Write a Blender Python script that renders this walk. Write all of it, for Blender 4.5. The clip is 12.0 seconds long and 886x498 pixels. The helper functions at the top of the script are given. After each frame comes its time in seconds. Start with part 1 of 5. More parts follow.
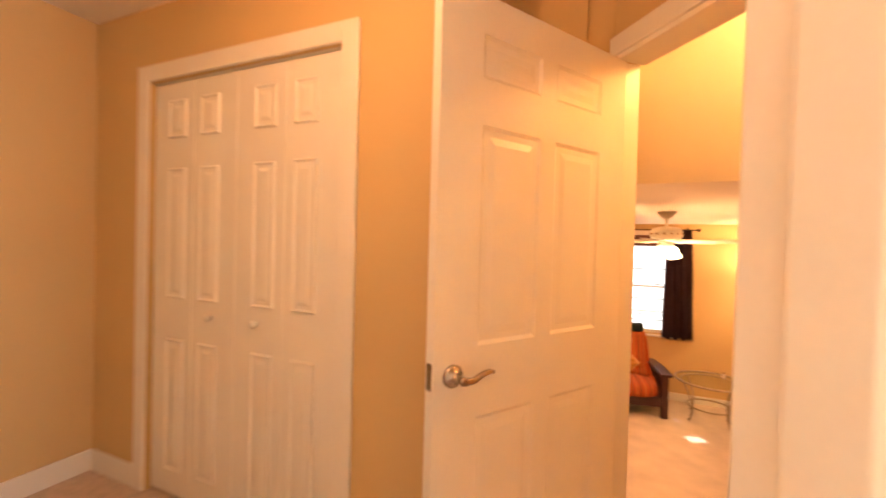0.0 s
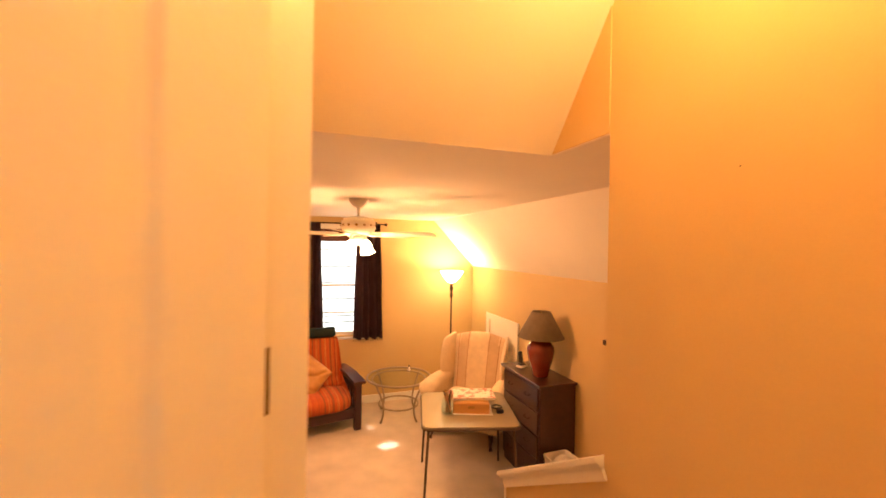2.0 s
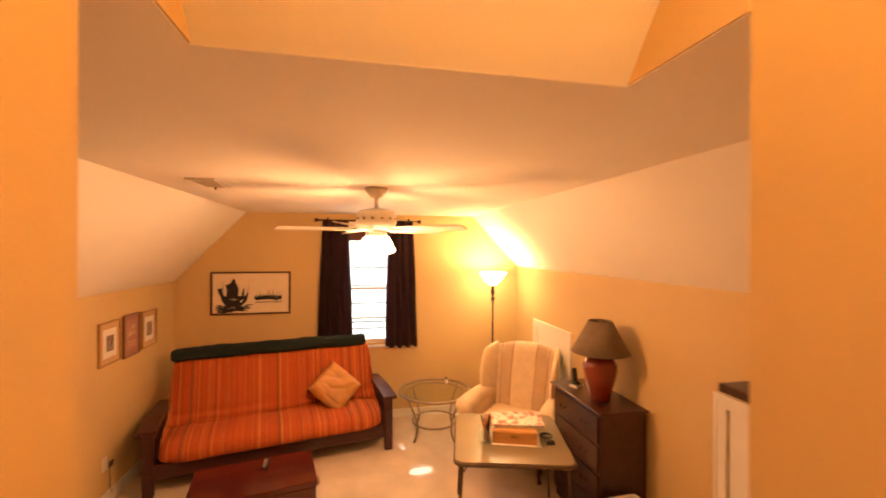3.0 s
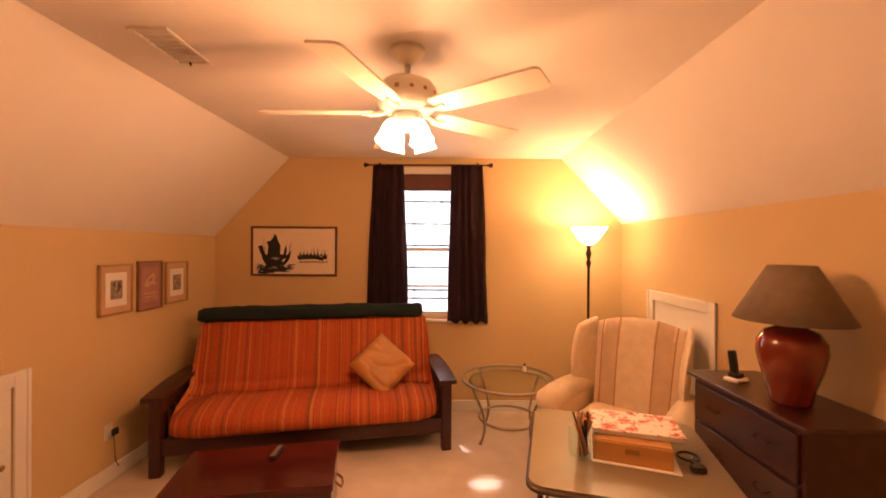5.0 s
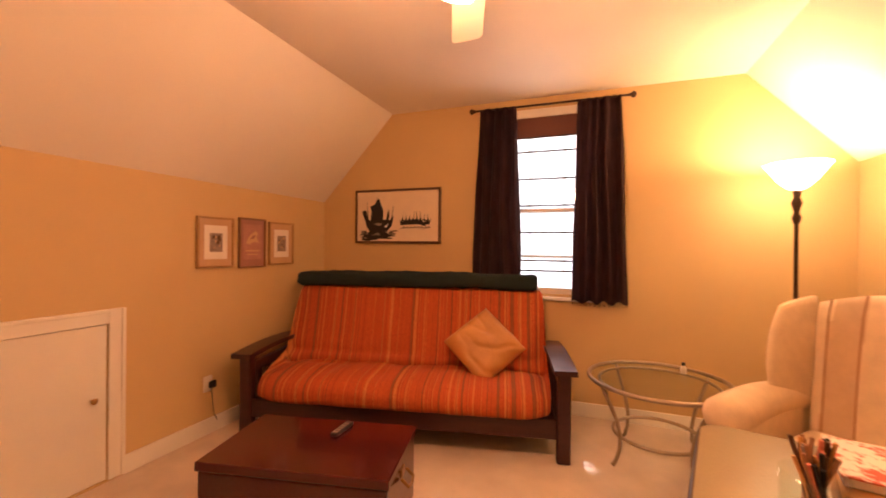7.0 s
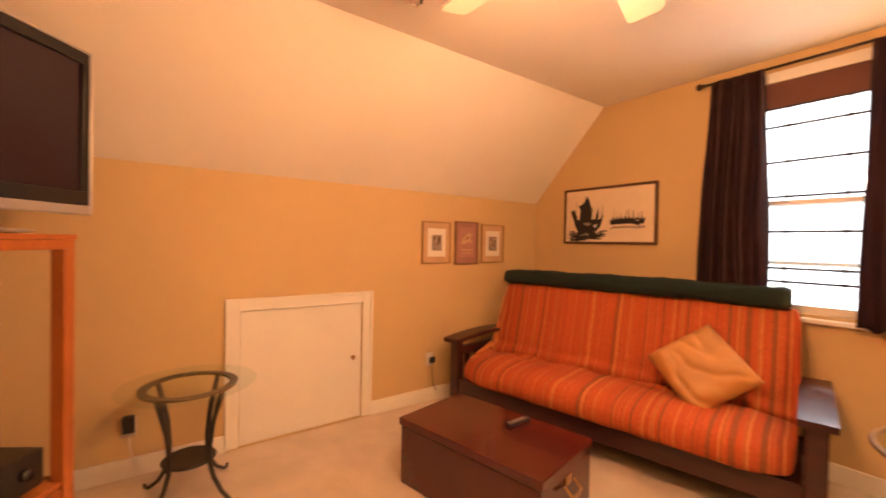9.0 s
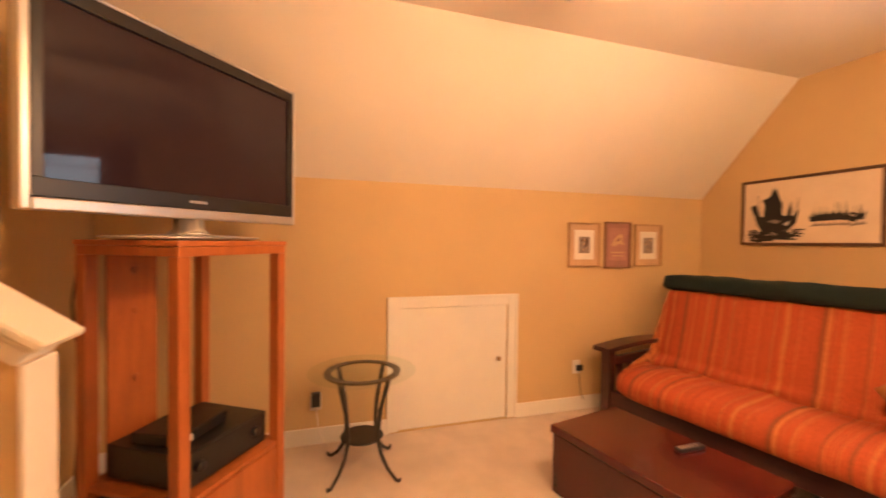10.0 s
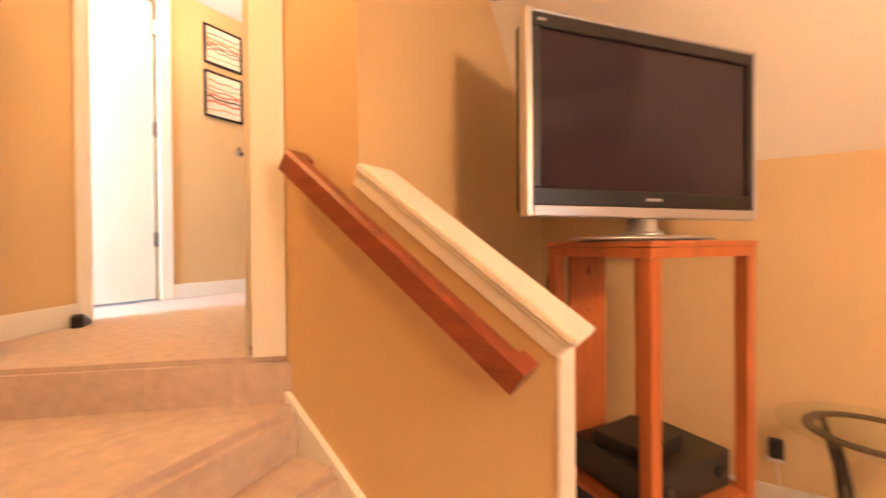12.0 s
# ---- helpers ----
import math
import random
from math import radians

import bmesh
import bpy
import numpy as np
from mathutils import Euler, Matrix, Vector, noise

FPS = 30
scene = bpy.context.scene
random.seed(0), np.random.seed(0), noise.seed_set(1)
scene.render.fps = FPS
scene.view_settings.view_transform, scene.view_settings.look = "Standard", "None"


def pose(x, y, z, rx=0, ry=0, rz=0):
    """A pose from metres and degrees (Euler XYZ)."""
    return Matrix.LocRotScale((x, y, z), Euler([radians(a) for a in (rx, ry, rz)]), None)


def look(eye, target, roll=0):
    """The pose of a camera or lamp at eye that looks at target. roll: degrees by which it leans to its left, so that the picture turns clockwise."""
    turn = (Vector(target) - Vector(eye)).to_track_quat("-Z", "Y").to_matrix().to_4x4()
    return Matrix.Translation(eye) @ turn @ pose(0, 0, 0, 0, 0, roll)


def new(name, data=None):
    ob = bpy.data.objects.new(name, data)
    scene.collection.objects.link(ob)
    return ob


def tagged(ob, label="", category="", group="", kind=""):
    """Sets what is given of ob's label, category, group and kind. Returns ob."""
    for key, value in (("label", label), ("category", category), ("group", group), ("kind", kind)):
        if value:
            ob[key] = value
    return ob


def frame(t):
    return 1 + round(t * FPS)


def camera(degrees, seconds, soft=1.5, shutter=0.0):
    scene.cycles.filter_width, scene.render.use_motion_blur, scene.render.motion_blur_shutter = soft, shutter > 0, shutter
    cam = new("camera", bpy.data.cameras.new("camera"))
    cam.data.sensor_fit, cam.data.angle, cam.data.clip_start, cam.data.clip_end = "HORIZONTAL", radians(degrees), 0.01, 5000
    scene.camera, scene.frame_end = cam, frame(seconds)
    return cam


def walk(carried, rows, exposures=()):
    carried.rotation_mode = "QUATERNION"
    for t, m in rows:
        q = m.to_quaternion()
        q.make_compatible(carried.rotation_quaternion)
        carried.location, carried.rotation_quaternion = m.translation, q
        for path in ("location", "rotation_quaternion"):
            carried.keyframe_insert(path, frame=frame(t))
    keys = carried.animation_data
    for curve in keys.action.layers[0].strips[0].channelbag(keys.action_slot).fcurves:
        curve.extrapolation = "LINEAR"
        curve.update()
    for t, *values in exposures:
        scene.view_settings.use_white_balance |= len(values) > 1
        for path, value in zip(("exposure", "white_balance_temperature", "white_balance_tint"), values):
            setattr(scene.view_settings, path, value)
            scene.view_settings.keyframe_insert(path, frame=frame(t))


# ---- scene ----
cam = camera(95.4, 12.0, soft=1.7, shutter=0.5)
PATH = [
    (0, (1.802, -2.055, 2.307), (1.017, -0.215, 2.279), 1.5),
    (0.5, (1.707, -1.787, 2.291), (1.292, 0.169, 2.277), 1.1),
    (1, (1.682, -1.481, 2.292), (1.629, 0.518, 2.281), 0.9),
    (1.5, (1.75, -1.159, 2.287), (2.135, 0.804, 2.281), 0.9),
    (2, (1.873, -0.91, 2.283), (2.505, 0.988, 2.276), 1.0),
    (2.5, (2.035, -0.626, 2.303), (2.65, 1.277, 2.282), -0.6),
    (3, (2.155, -0.371, 2.249), (2.562, 1.587, 2.246), 0.2),
    (3.5, (2.261, -0.079, 2.191), (2.43, 1.914, 2.179), 0.2),
    (5.5, (2.503, 0.91, 1.584), (2.437, 2.909, 1.581), 0.4),
    (6, (2.523, 1.105, 1.474), (2.325, 3.095, 1.469), 0.4),
    (6.5, (2.561, 1.305, 1.382), (2.125, 3.257, 1.377), 0.4),
    (8.5, (2.925, 1.613, 1.411), (1.517, 3.033, 1.384), 1.2),
    (9, (2.965, 1.62, 1.411), (1.345, 2.793, 1.379), 1.1),
    (9.5, (2.947, 1.584, 1.417), (1.16, 2.482, 1.384), 1.0),
    (10, (2.923, 1.519, 1.424), (1.014, 2.117, 1.386), 0.7),
    (10.5, (2.906, 1.444, 1.413), (0.916, 1.634, 1.377), 0.3),
    (11, (2.894, 1.381, 1.418), (0.911, 1.129, 1.375), 0.3),
    (11.5, (2.831, 1.29, 1.419), (0.957, 0.592, 1.378), 0.0),
    (12, (2.749, 1.17, 1.404), (1.057, 0.105, 1.388), -0.5),
]
EXPOSURES = [(0.0, 0.46, 6950, 16), (1.5, 0.43, 6900, 12), (2.5, 0.42, 7000, 11), (3.5, 0.25, 6950, 18), (5.5, -0.13, 6750, 29), (6.5, -0.01, 6750, 29), (8.5, 0.47, 6600, 22), (9.5, 0.65, 6000, 10), (10.5, 0.86, 5700, 7),
             (12.0, 1.10, 5050, 1)]
walk(cam, [(t, look(eye, target, roll)) for t, eye, target, roll in PATH], EXPOSURES)

# ---- world, sun, lamps ----
world = bpy.data.worlds.new("sky")
world.use_nodes = True
scene.world = world
wn = world.node_tree
sky = wn.nodes.new("ShaderNodeTexSky")
sky.sky_type, sky.sun_disc = "NISHITA", False
sky.sun_elevation, sky.sun_rotation = radians(55.6), radians(-19.3)
wn.nodes["Background"].inputs[1].default_value = 0.15
wn.links.new(sky.outputs[0], wn.nodes["Background"].inputs[0])


def lamp(name, kind, at, power, colour, size=0.05, target=None):
    data = bpy.data.lights.new(name, kind)
    data.energy, data.color = power, colour
    if kind == "POINT":
        data.shadow_soft_size = size
    elif kind == "SUN":
        data.angle = size
    else:
        data.shape, data.size, data.size_y = "RECTANGLE", size[0], size[1]
    ob = new(name, data)
    ob.matrix_world = look(at, target) if target else Matrix.Translation(at)
    return ob


SUN_FROM = Vector((-0.35, 1.0, 1.55))
lamp("sun", "SUN", (2.6, 9, 9), 5.0, (1.0, 0.96, 0.90), 0.009, tuple(Vector((2.6, 9, 9)) - SUN_FROM))
WARM = (1.0, 0.46, 0.19)
FAN = (2.28, 2.65)
for k in range(4):
    a = radians(42 + 90 * k)
    lamp("fan_bulb_light", "POINT", (FAN[0] + 0.14 * math.cos(a), FAN[1] + 0.14 * math.sin(a), 2.135), 16, WARM, 0.05)
lamp("torchiere_light", "POINT", (3.855, 4.62, 1.905), 47, (1.0, 0.53, 0.25), 0.05)
# unseen lamp over the stairs, placed from the bright upper wall
lamp("unseen_hall_light", "POINT", (2.60, -0.38, 3.27), 24, (1.0, 0.47, 0.13), 0.08)
# second unseen lamp, added to brighten the closet end of the hall
lamp("unseen_hall_light", "POINT", (1.05, -1.62, 3.30), 17, (1.0, 0.40, 0.14), 0.08)
lamp("window_daylight", "AREA", (2.27, 5.10, 1.75), 6, (0.9, 0.95, 1.0), (0.7, 1.4), (2.27, 0, 1.2))
# area lamp standing in for an unseen daylight source beside the hall
lamp("unseen_side_daylight", "AREA", (2.95, -1.985, 2.35), 38, (0.85, 0.93, 1.0), (0.5, 1.6), (1.0, -1.985, 2.2))


# ---- materials ----
def material(name, colour, rough=0.6, metal=0.0, vary=0.10, scale=6.0, bump=0.0, grain=120.0, coat=0.0, second=None, stretch=(1, 1, 1)):
    m = bpy.data.materials.new(name)
    m.use_nodes = True
    t = m.node_tree
    b = t.nodes["Principled BSDF"]
    b.inputs["Roughness"].default_value, b.inputs["Metallic"].default_value = rough, metal
    b.inputs["Coat Weight"].default_value = coat
    co = t.nodes.new("ShaderNodeTexCoord")
    mp = t.nodes.new("ShaderNodeMapping")
    mp.inputs["Scale"].default_value = stretch
    t.links.new(co.outputs["Object"], mp.inputs[0])
    big, fine = t.nodes.new("ShaderNodeTexNoise"), t.nodes.new("ShaderNodeTexNoise")
    big.inputs["Scale"].default_value, fine.inputs["Scale"].default_value = scale, grain
    big.inputs["Detail"].default_value, fine.inputs["Detail"].default_value = 4, 3
    for n in (big, fine):
        t.links.new(mp.outputs[0], n.inputs["Vector"])
    mix = t.nodes.new("ShaderNodeMix")
    mix.data_type = "RGBA"
    lo = second or [c * (1 - vary) for c in colour]
    hi = [min(1, c * (1 + vary * 0.6)) for c in colour]
    mix.inputs["A"].default_value, mix.inputs["B"].default_value = (*lo, 1), (*hi, 1)
    ramp = t.nodes.new("ShaderNodeMapRange")
    ramp.inputs["From Min"].default_value, ramp.inputs["From Max"].default_value = 0.3, 0.7
    add = t.nodes.new("ShaderNodeMath")
    add.operation = "MULTIPLY_ADD"
    add.inputs[1].default_value = 0.35
    t.links.new(fine.outputs[0], add.inputs[0])
    sub = t.nodes.new("ShaderNodeMath")
    sub.operation = "MULTIPLY"
    sub.inputs[1].default_value = 0.65
    t.links.new(big.outputs[0], sub.inputs[0])
    t.links.new(sub.outputs[0], add.inputs[2])
    t.links.new(add.outputs[0], ramp.inputs[0])
    t.links.new(ramp.outputs[0], mix.inputs["Factor"])
    t.links.new(mix.outputs["Result"], b.inputs["Base Color"])
    if bump:
        bp = t.nodes.new("ShaderNodeBump")
        bp.inputs["Strength"].default_value, bp.inputs["Distance"].default_value = bump, 0.004
        t.links.new(fine.outputs[0], bp.inputs["Height"])
        t.links.new(bp.outputs[0], b.inputs["Normal"])
    return m


def glowing(name, colour, strength, base=(0.8, 0.7, 0.55)):
    m = material(name, base, 0.4)
    b = m.node_tree.nodes["Principled BSDF"]
    b.inputs["Emission Color"].default_value, b.inputs["Emission Strength"].default_value = (*colour, 1), strength
    return m


def glass(name, tint=(0.95, 0.985, 0.97)):
    """Thin clear glass: see-through, with a little gloss."""
    m = bpy.data.materials.new(name)
    m.use_nodes = True
    t = m.node_tree
    t.nodes.remove(t.nodes["Principled BSDF"])
    clear, gloss, mix = t.nodes.new("ShaderNodeBsdfTransparent"), t.nodes.new("ShaderNodeBsdfGlossy"), t.nodes.new("ShaderNodeMixShader")
    clear.inputs[0].default_value = (*tint, 1)
    gloss.inputs["Roughness"].default_value = 0.02
    mix.inputs[0].default_value = 0.07
    t.links.new(clear.outputs[0], mix.inputs[1])
    t.links.new(gloss.outputs[0], mix.inputs[2])
    t.links.new(mix.outputs[0], t.nodes["Material Output"].inputs[0])
    return m


def striped():
    m = material("striped_cotton", (0.62, 0.13, 0.025), 0.9, bump=0.5, grain=300)
    t = m.node_tree
    b = t.nodes["Principled BSDF"]
    co, sep = t.nodes.new("ShaderNodeTexCoord"), t.nodes.new("ShaderNodeSeparateXYZ")
    t.links.new(co.outputs["Object"], sep.inputs[0])
    wob = t.nodes.new("ShaderNodeTexNoise")
    wob.inputs["Scale"].default_value = 5.0
    t.links.new(co.outputs["Object"], wob.inputs["Vector"])
    ma = t.nodes.new("ShaderNodeMath")
    ma.operation, ma.inputs[1].default_value = "MULTIPLY_ADD", 0.012
    t.links.new(wob.outputs[0], ma.inputs[0])
    t.links.new(sep.outputs[0], ma.inputs[2])
    fc = t.nodes.new("ShaderNodeTexNoise")
    fc.noise_dimensions = "1D"
    fc.inputs["Scale"].default_value, fc.inputs["Detail"].default_value, fc.inputs["Roughness"].default_value = 18.0, 3.0, 0.75
    t.links.new(ma.outputs[0], fc.inputs["W"])
    ramp = t.nodes.new("ShaderNodeValToRGB")
    ramp.color_ramp.interpolation = "EASE"
    red, rust, olive, gold = (0.60, 0.112, 0.024), (0.46, 0.074, 0.019), (0.30, 0.094, 0.029), (0.68, 0.235, 0.06)
    stops = [(0.0, olive), (0.36, olive), (0.41, rust), (0.46, red), (0.51, red), (0.54, rust), (0.565, red), (0.60, gold), (0.66, gold), (0.69, olive), (0.73, red), (1.0, red)]
    el = ramp.color_ramp.elements
    el[0].position, el[0].color = stops[0][0], (*stops[0][1], 1)
    el[1].position, el[1].color = 1.0, (*red, 1)
    for p, c in stops[1:-1]:
        e = el.new(p)
        e.color = (*c, 1)
    t.links.new(fc.outputs[0], ramp.inputs[0])
    mul = t.nodes.new("ShaderNodeMix")
    mul.data_type, mul.blend_type = "RGBA", "MULTIPLY"
    mul.inputs["Factor"].default_value = 0.5
    n2 = t.nodes.new("ShaderNodeTexNoise")
    n2.inputs["Scale"].default_value, n2.inputs["Detail"].default_value = 60, 4
    t.links.new(co.outputs["Object"], n2.inputs["Vector"])
    t.links.new(ramp.outputs[0], mul.inputs["A"])
    t.links.new(n2.outputs[0], mul.inputs["B"])
    t.links.new(mul.outputs["Result"], b.inputs["Base Color"])
    return m


PAINT = material("tan_wall_paint", (0.62, 0.445, 0.215), 0.75, vary=0.05, scale=2.0, bump=0.12, grain=160)
CREAM = material("cream_ceiling_paint", (0.80, 0.74, 0.64), 0.85, vary=0.04, scale=2.0, bump=0.15, grain=140)
WHITE = material("white_gloss_paint", (0.80, 0.77, 0.70), 0.35, vary=0.04, scale=5)
CARPET = material("beige_carpet", (0.66, 0.55, 0.455), 0.95, vary=0.20, scale=3.5, bump=1.0, grain=150)
STAIRCARPET = material("worn_stair_carpet", (0.58, 0.46, 0.38), 0.95, vary=0.18, scale=22, bump=1.0, grain=200)
MAHOGANY = material("mahogany", (0.045, 0.010, 0.008), 0.38, vary=0.45, scale=4, grain=40, coat=0.08, stretch=(1, 6, 6))
TRUNKRED = material("oxblood_lacquer", (0.072, 0.0105, 0.008), 0.16, vary=0.22, scale=3, grain=60, coat=0.15)
DRESSERWOOD = material("dark_walnut", (0.048, 0.014, 0.008), 0.32, vary=0.4, scale=3, grain=35, coat=0.2, stretch=(5, 1, 5))
PINE = material("orange_stained_pine", (0.42, 0.125, 0.025), 0.36, vary=0.28, scale=3, grain=45, stretch=(7, 7, 1))
RAILWOOD = material("red_oak_rail", (0.25, 0.058, 0.018), 0.32, vary=0.35, scale=3, grain=40, stretch=(8, 1, 8), coat=0.2)
BLACKCLOTH = material("black_curtain_cloth", (0.050, 0.018, 0.022), 0.80, vary=0.35, scale=9, bump=0.3, grain=220)
GREEN = material("dark_green_fleece", (0.005, 0.017, 0.015), 0.95, vary=0.3, scale=14, bump=0.9, grain=130)
STRIPE = striped()
GOLD = material("gold_silk", (0.47, 0.22, 0.06), 0.45, vary=0.22, scale=7, bump=0.35, grain=200)
UPHOL = material("cream_upholstery", (0.74, 0.59, 0.40), 0.9, vary=0.12, scale=14, bump=0.6, grain=180)
UPHOL2 = material("tan_upholstery_stripe", (0.60, 0.43, 0.27), 0.9, vary=0.12, scale=14, bump=0.6, grain=180)
PIPING = material("rust_piping", (0.40, 0.21, 0.11), 0.8)
PEWTER = material("pewter_metal", (0.42, 0.34, 0.25), 0.36, metal=0.7, vary=0.2, scale=12)
IRON = material("dark_iron", (0.05, 0.042, 0.036), 0.5, metal=0.5, vary=0.3, scale=14)
BRONZE = material("dark_bronze", (0.055, 0.03, 0.018), 0.4, metal=0.6, vary=0.3, scale=15)
SATIN = material("satin_nickel", (0.36, 0.31, 0.27), 0.24, metal=1.0, vary=0.08)
BRASS = material("aged_brass", (0.40, 0.24, 0.09), 0.35, metal=1.0, vary=0.25, scale=20)
SILVER = material("silver_plastic", (0.56, 0.54, 0.52), 0.34, metal=0.7, vary=0.03)
BLACK = material("black_plastic", (0.012, 0.011, 0.011), 0.35, vary=0.2)
SCREEN = material("plasma_screen", (0.030, 0.018, 0.024), 0.05, vary=0.05)
SCREEN.node_tree.nodes["Principled BSDF"].inputs["Specular IOR Level"].default_value = 0.3
TABLETOP = material("olive_vinyl", (0.23, 0.178, 0.105), 0.30, vary=0.12, scale=4, bump=0.15, grain=120)
TABLELEG = material("brown_steel", (0.10, 0.065, 0.04), 0.35, metal=0.5)
TERRACOTTA = material("red_glaze", (0.20, 0.028, 0.011), 0.14, vary=0.25, scale=5, coat=0.6)
SHADECLOTH = material("taupe_linen", (0.19, 0.14, 0.09), 0.9, vary=0.15, scale=20, bump=0.4, grain=220)
LIGHTWOOD = material("honey_wood", (0.58, 0.30, 0.10), 0.4, vary=0.2, scale=4, grain=50, stretch=(1, 8, 8))
PAPER = material("paper", (0.78, 0.74, 0.66), 0.8, vary=0.05)
ROSE = material("rose_print", (0.62, 0.20, 0.13), 0.7, vary=0.35, scale=25)
FLORAL = material("floral_print", (0.80, 0.74, 0.66), 0.6, vary=0.05, scale=22, grain=60, second=(0.55, 0.10, 0.05))
FLORAL.node_tree.nodes["Map Range"].inputs["From Min"].default_value, FLORAL.node_tree.nodes["Map Range"].inputs["From Max"].default_value = 0.43, 0.51
MATB = material("tan_mat_board", (0.56, 0.37, 0.21), 0.8, vary=0.1)
MAUVE = material("mauve_mat_board", (0.34, 0.17, 0.14), 0.8, vary=0.12)
MAUVELIGHT = material("pale_mauve_paper", (0.42, 0.215, 0.175), 0.8, vary=0.15, scale=30)
INK = material("black_ink", (0.012, 0.011, 0.012), 0.7)
AGEDPAPER = material("aged_paper", (0.76, 0.63, 0.47), 0.8, vary=0.06, scale=9)
GREYINK = material("grey_wash", (0.30, 0.24, 0.20), 0.8, vary=0.4, scale=40)
FRAMEWOOD = material("brown_frame", (0.10, 0.045, 0.02), 0.4, vary=0.3, grain=60)
MIDFRAME = material("mid_brown_frame", (0.24, 0.12, 0.06), 0.4, vary=0.25, grain=60)
GILT = material("gilt_frame", (0.42, 0.25, 0.10), 0.4, vary=0.2, grain=60)
SHADEBROWN = material("brown_roller_shade", (0.15, 0.06, 0.045), 0.8)
GLASS = glass("clear_glass")
PANE = glass("window_glass", (0.98, 1.0, 1.0))
BULBGLASS = glowing("lit_frosted_glass", (1.0, 0.80, 0.45), 13.0)
BOWLGLASS = glowing("lit_alabaster_bowl", (1.0, 0.70, 0.36), 26.0)
FANWHITE = material("cream_enamel", (0.78, 0.72, 0.60), 0.35, vary=0.04)
BRICK = material("far_brick", (0.42, 0.30, 0.25), 0.9, vary=0.25, scale=6)
GRASS = material("lawn", (0.07, 0.10, 0.035), 0.95, vary=0.4, scale=0.6, bump=0.5, grain=40)


# ---- mesh helpers ----
def part(name, bm, mat, parent=None, label="", smooth=False):
    bmesh.ops.recalc_face_normals(bm, faces=bm.faces)
    me = bpy.data.meshes.new(name)
    bm.to_mesh(me)
    bm.free()
    for m in mat if isinstance(mat, (list, tuple)) else [mat]:
        me.materials.append(m)
    if smooth:
        for p in me.polygons:
            p.use_smooth = True
    ob = new(name, me)
    if parent:
        ob.parent = parent
    if label:
        tagged(ob, label)
    return ob


def thing(name, m, label, category, group=""):
    ob = new(name)
    ob.empty_display_size = 0.1
    ob.matrix_world = m
    return tagged(ob, label, category, group)


def setting(name, bm, mat, label, category="", smooth=False):
    return tagged(part(name, bm, mat, None, "", smooth), label, category, "", "structure")


def box(bm, a, b, bevel=0.0, m=None, seg=2):
    r = bmesh.ops.create_cube(bm, size=1.0)
    vs = r["verts"]
    c = [(p + q) / 2 for p, q in zip(a, b)]
    s = [abs(q - p) for p, q in zip(a, b)]
    for v in vs:
        v.co = Vector((c[0] + v.co.x * s[0], c[1] + v.co.y * s[1], c[2] + v.co.z * s[2]))
        if m:
            v.co = m @ v.co
    if bevel:
        es = list({e for v in vs for e in v.link_edges})
        bmesh.ops.bevel(bm, geom=es, offset=bevel, segments=seg, affect="EDGES", profile=0.5)


def new_box(a, b, bevel=0.0, m=None, seg=2):
    bm = bmesh.new()
    box(bm, a, b, bevel, m, seg)
    return bm


def prism(bm, poly, way):
    """A convex or concave flat outline pushed along a vector."""
    lo = [bm.verts.new(p) for p in poly]
    hi = [bm.verts.new(Vector(p) + Vector(way)) for p in poly]
    bm.faces.new(lo)
    bm.faces.new(hi[::-1])
    n = len(poly)
    for i in range(n):
        bm.faces.new((lo[i], hi[i], hi[(i + 1) % n], lo[(i + 1) % n]))


def tube(bm, pts, radii, sides=10, closed=False):
    pts = [Vector(p) for p in pts]
    if not isinstance(radii, (list, tuple)):
        radii = [radii] * len(pts)
    rings, n = [], len(pts)
    up = Vector((0.13, 0.21, 0.97)).normalized()
    for i, p in enumerate(pts):
        d = (pts[(i + 1) % n] - pts[i - 1]) if closed or 0 < i < n - 1 else (pts[1] - pts[0] if i == 0 else pts[-1] - pts[-2])
        d.normalize()
        u = d.cross(up)
        if u.length < 1e-3:
            u = d.cross(Vector((1, 0, 0)))
        u.normalize()
        w = d.cross(u)
        rings.append([bm.verts.new(p + radii[i] * (math.cos(2 * math.pi * k / sides) * u + math.sin(2 * math.pi * k / sides) * w)) for k in range(sides)])
    for i in range(n if closed else n - 1):
        a, b = rings[i], rings[(i + 1) % n]
        for k in range(sides):
            bm.faces.new((a[k], a[(k + 1) % sides], b[(k + 1) % sides], b[k]))
    if not closed:
        bm.faces.new(rings[0][::-1])
        bm.faces.new(rings[-1])


def lathe(bm, profile, sides=32, at=(0, 0, 0), turn=None, caps=True):
    rings = []
    for r, z in profile:
        ring = []
        for k in range(sides):
            a = 2 * math.pi * k / sides
            v = Vector((r * math.cos(a), r * math.sin(a), z))
            if turn:
                v = turn @ v
            ring.append(bm.verts.new(v + Vector(at)))
        rings.append(ring)
    for a, b in zip(rings, rings[1:]):
        for k in range(sides):
            bm.faces.new((a[k], a[(k + 1) % sides], b[(k + 1) % sides], b[k]))
    if caps and profile[0][0] > 1e-4:
        bm.faces.new(rings[0][::-1])
    if caps and profile[-1][0] > 1e-4:
        bm.faces.new(rings[-1])


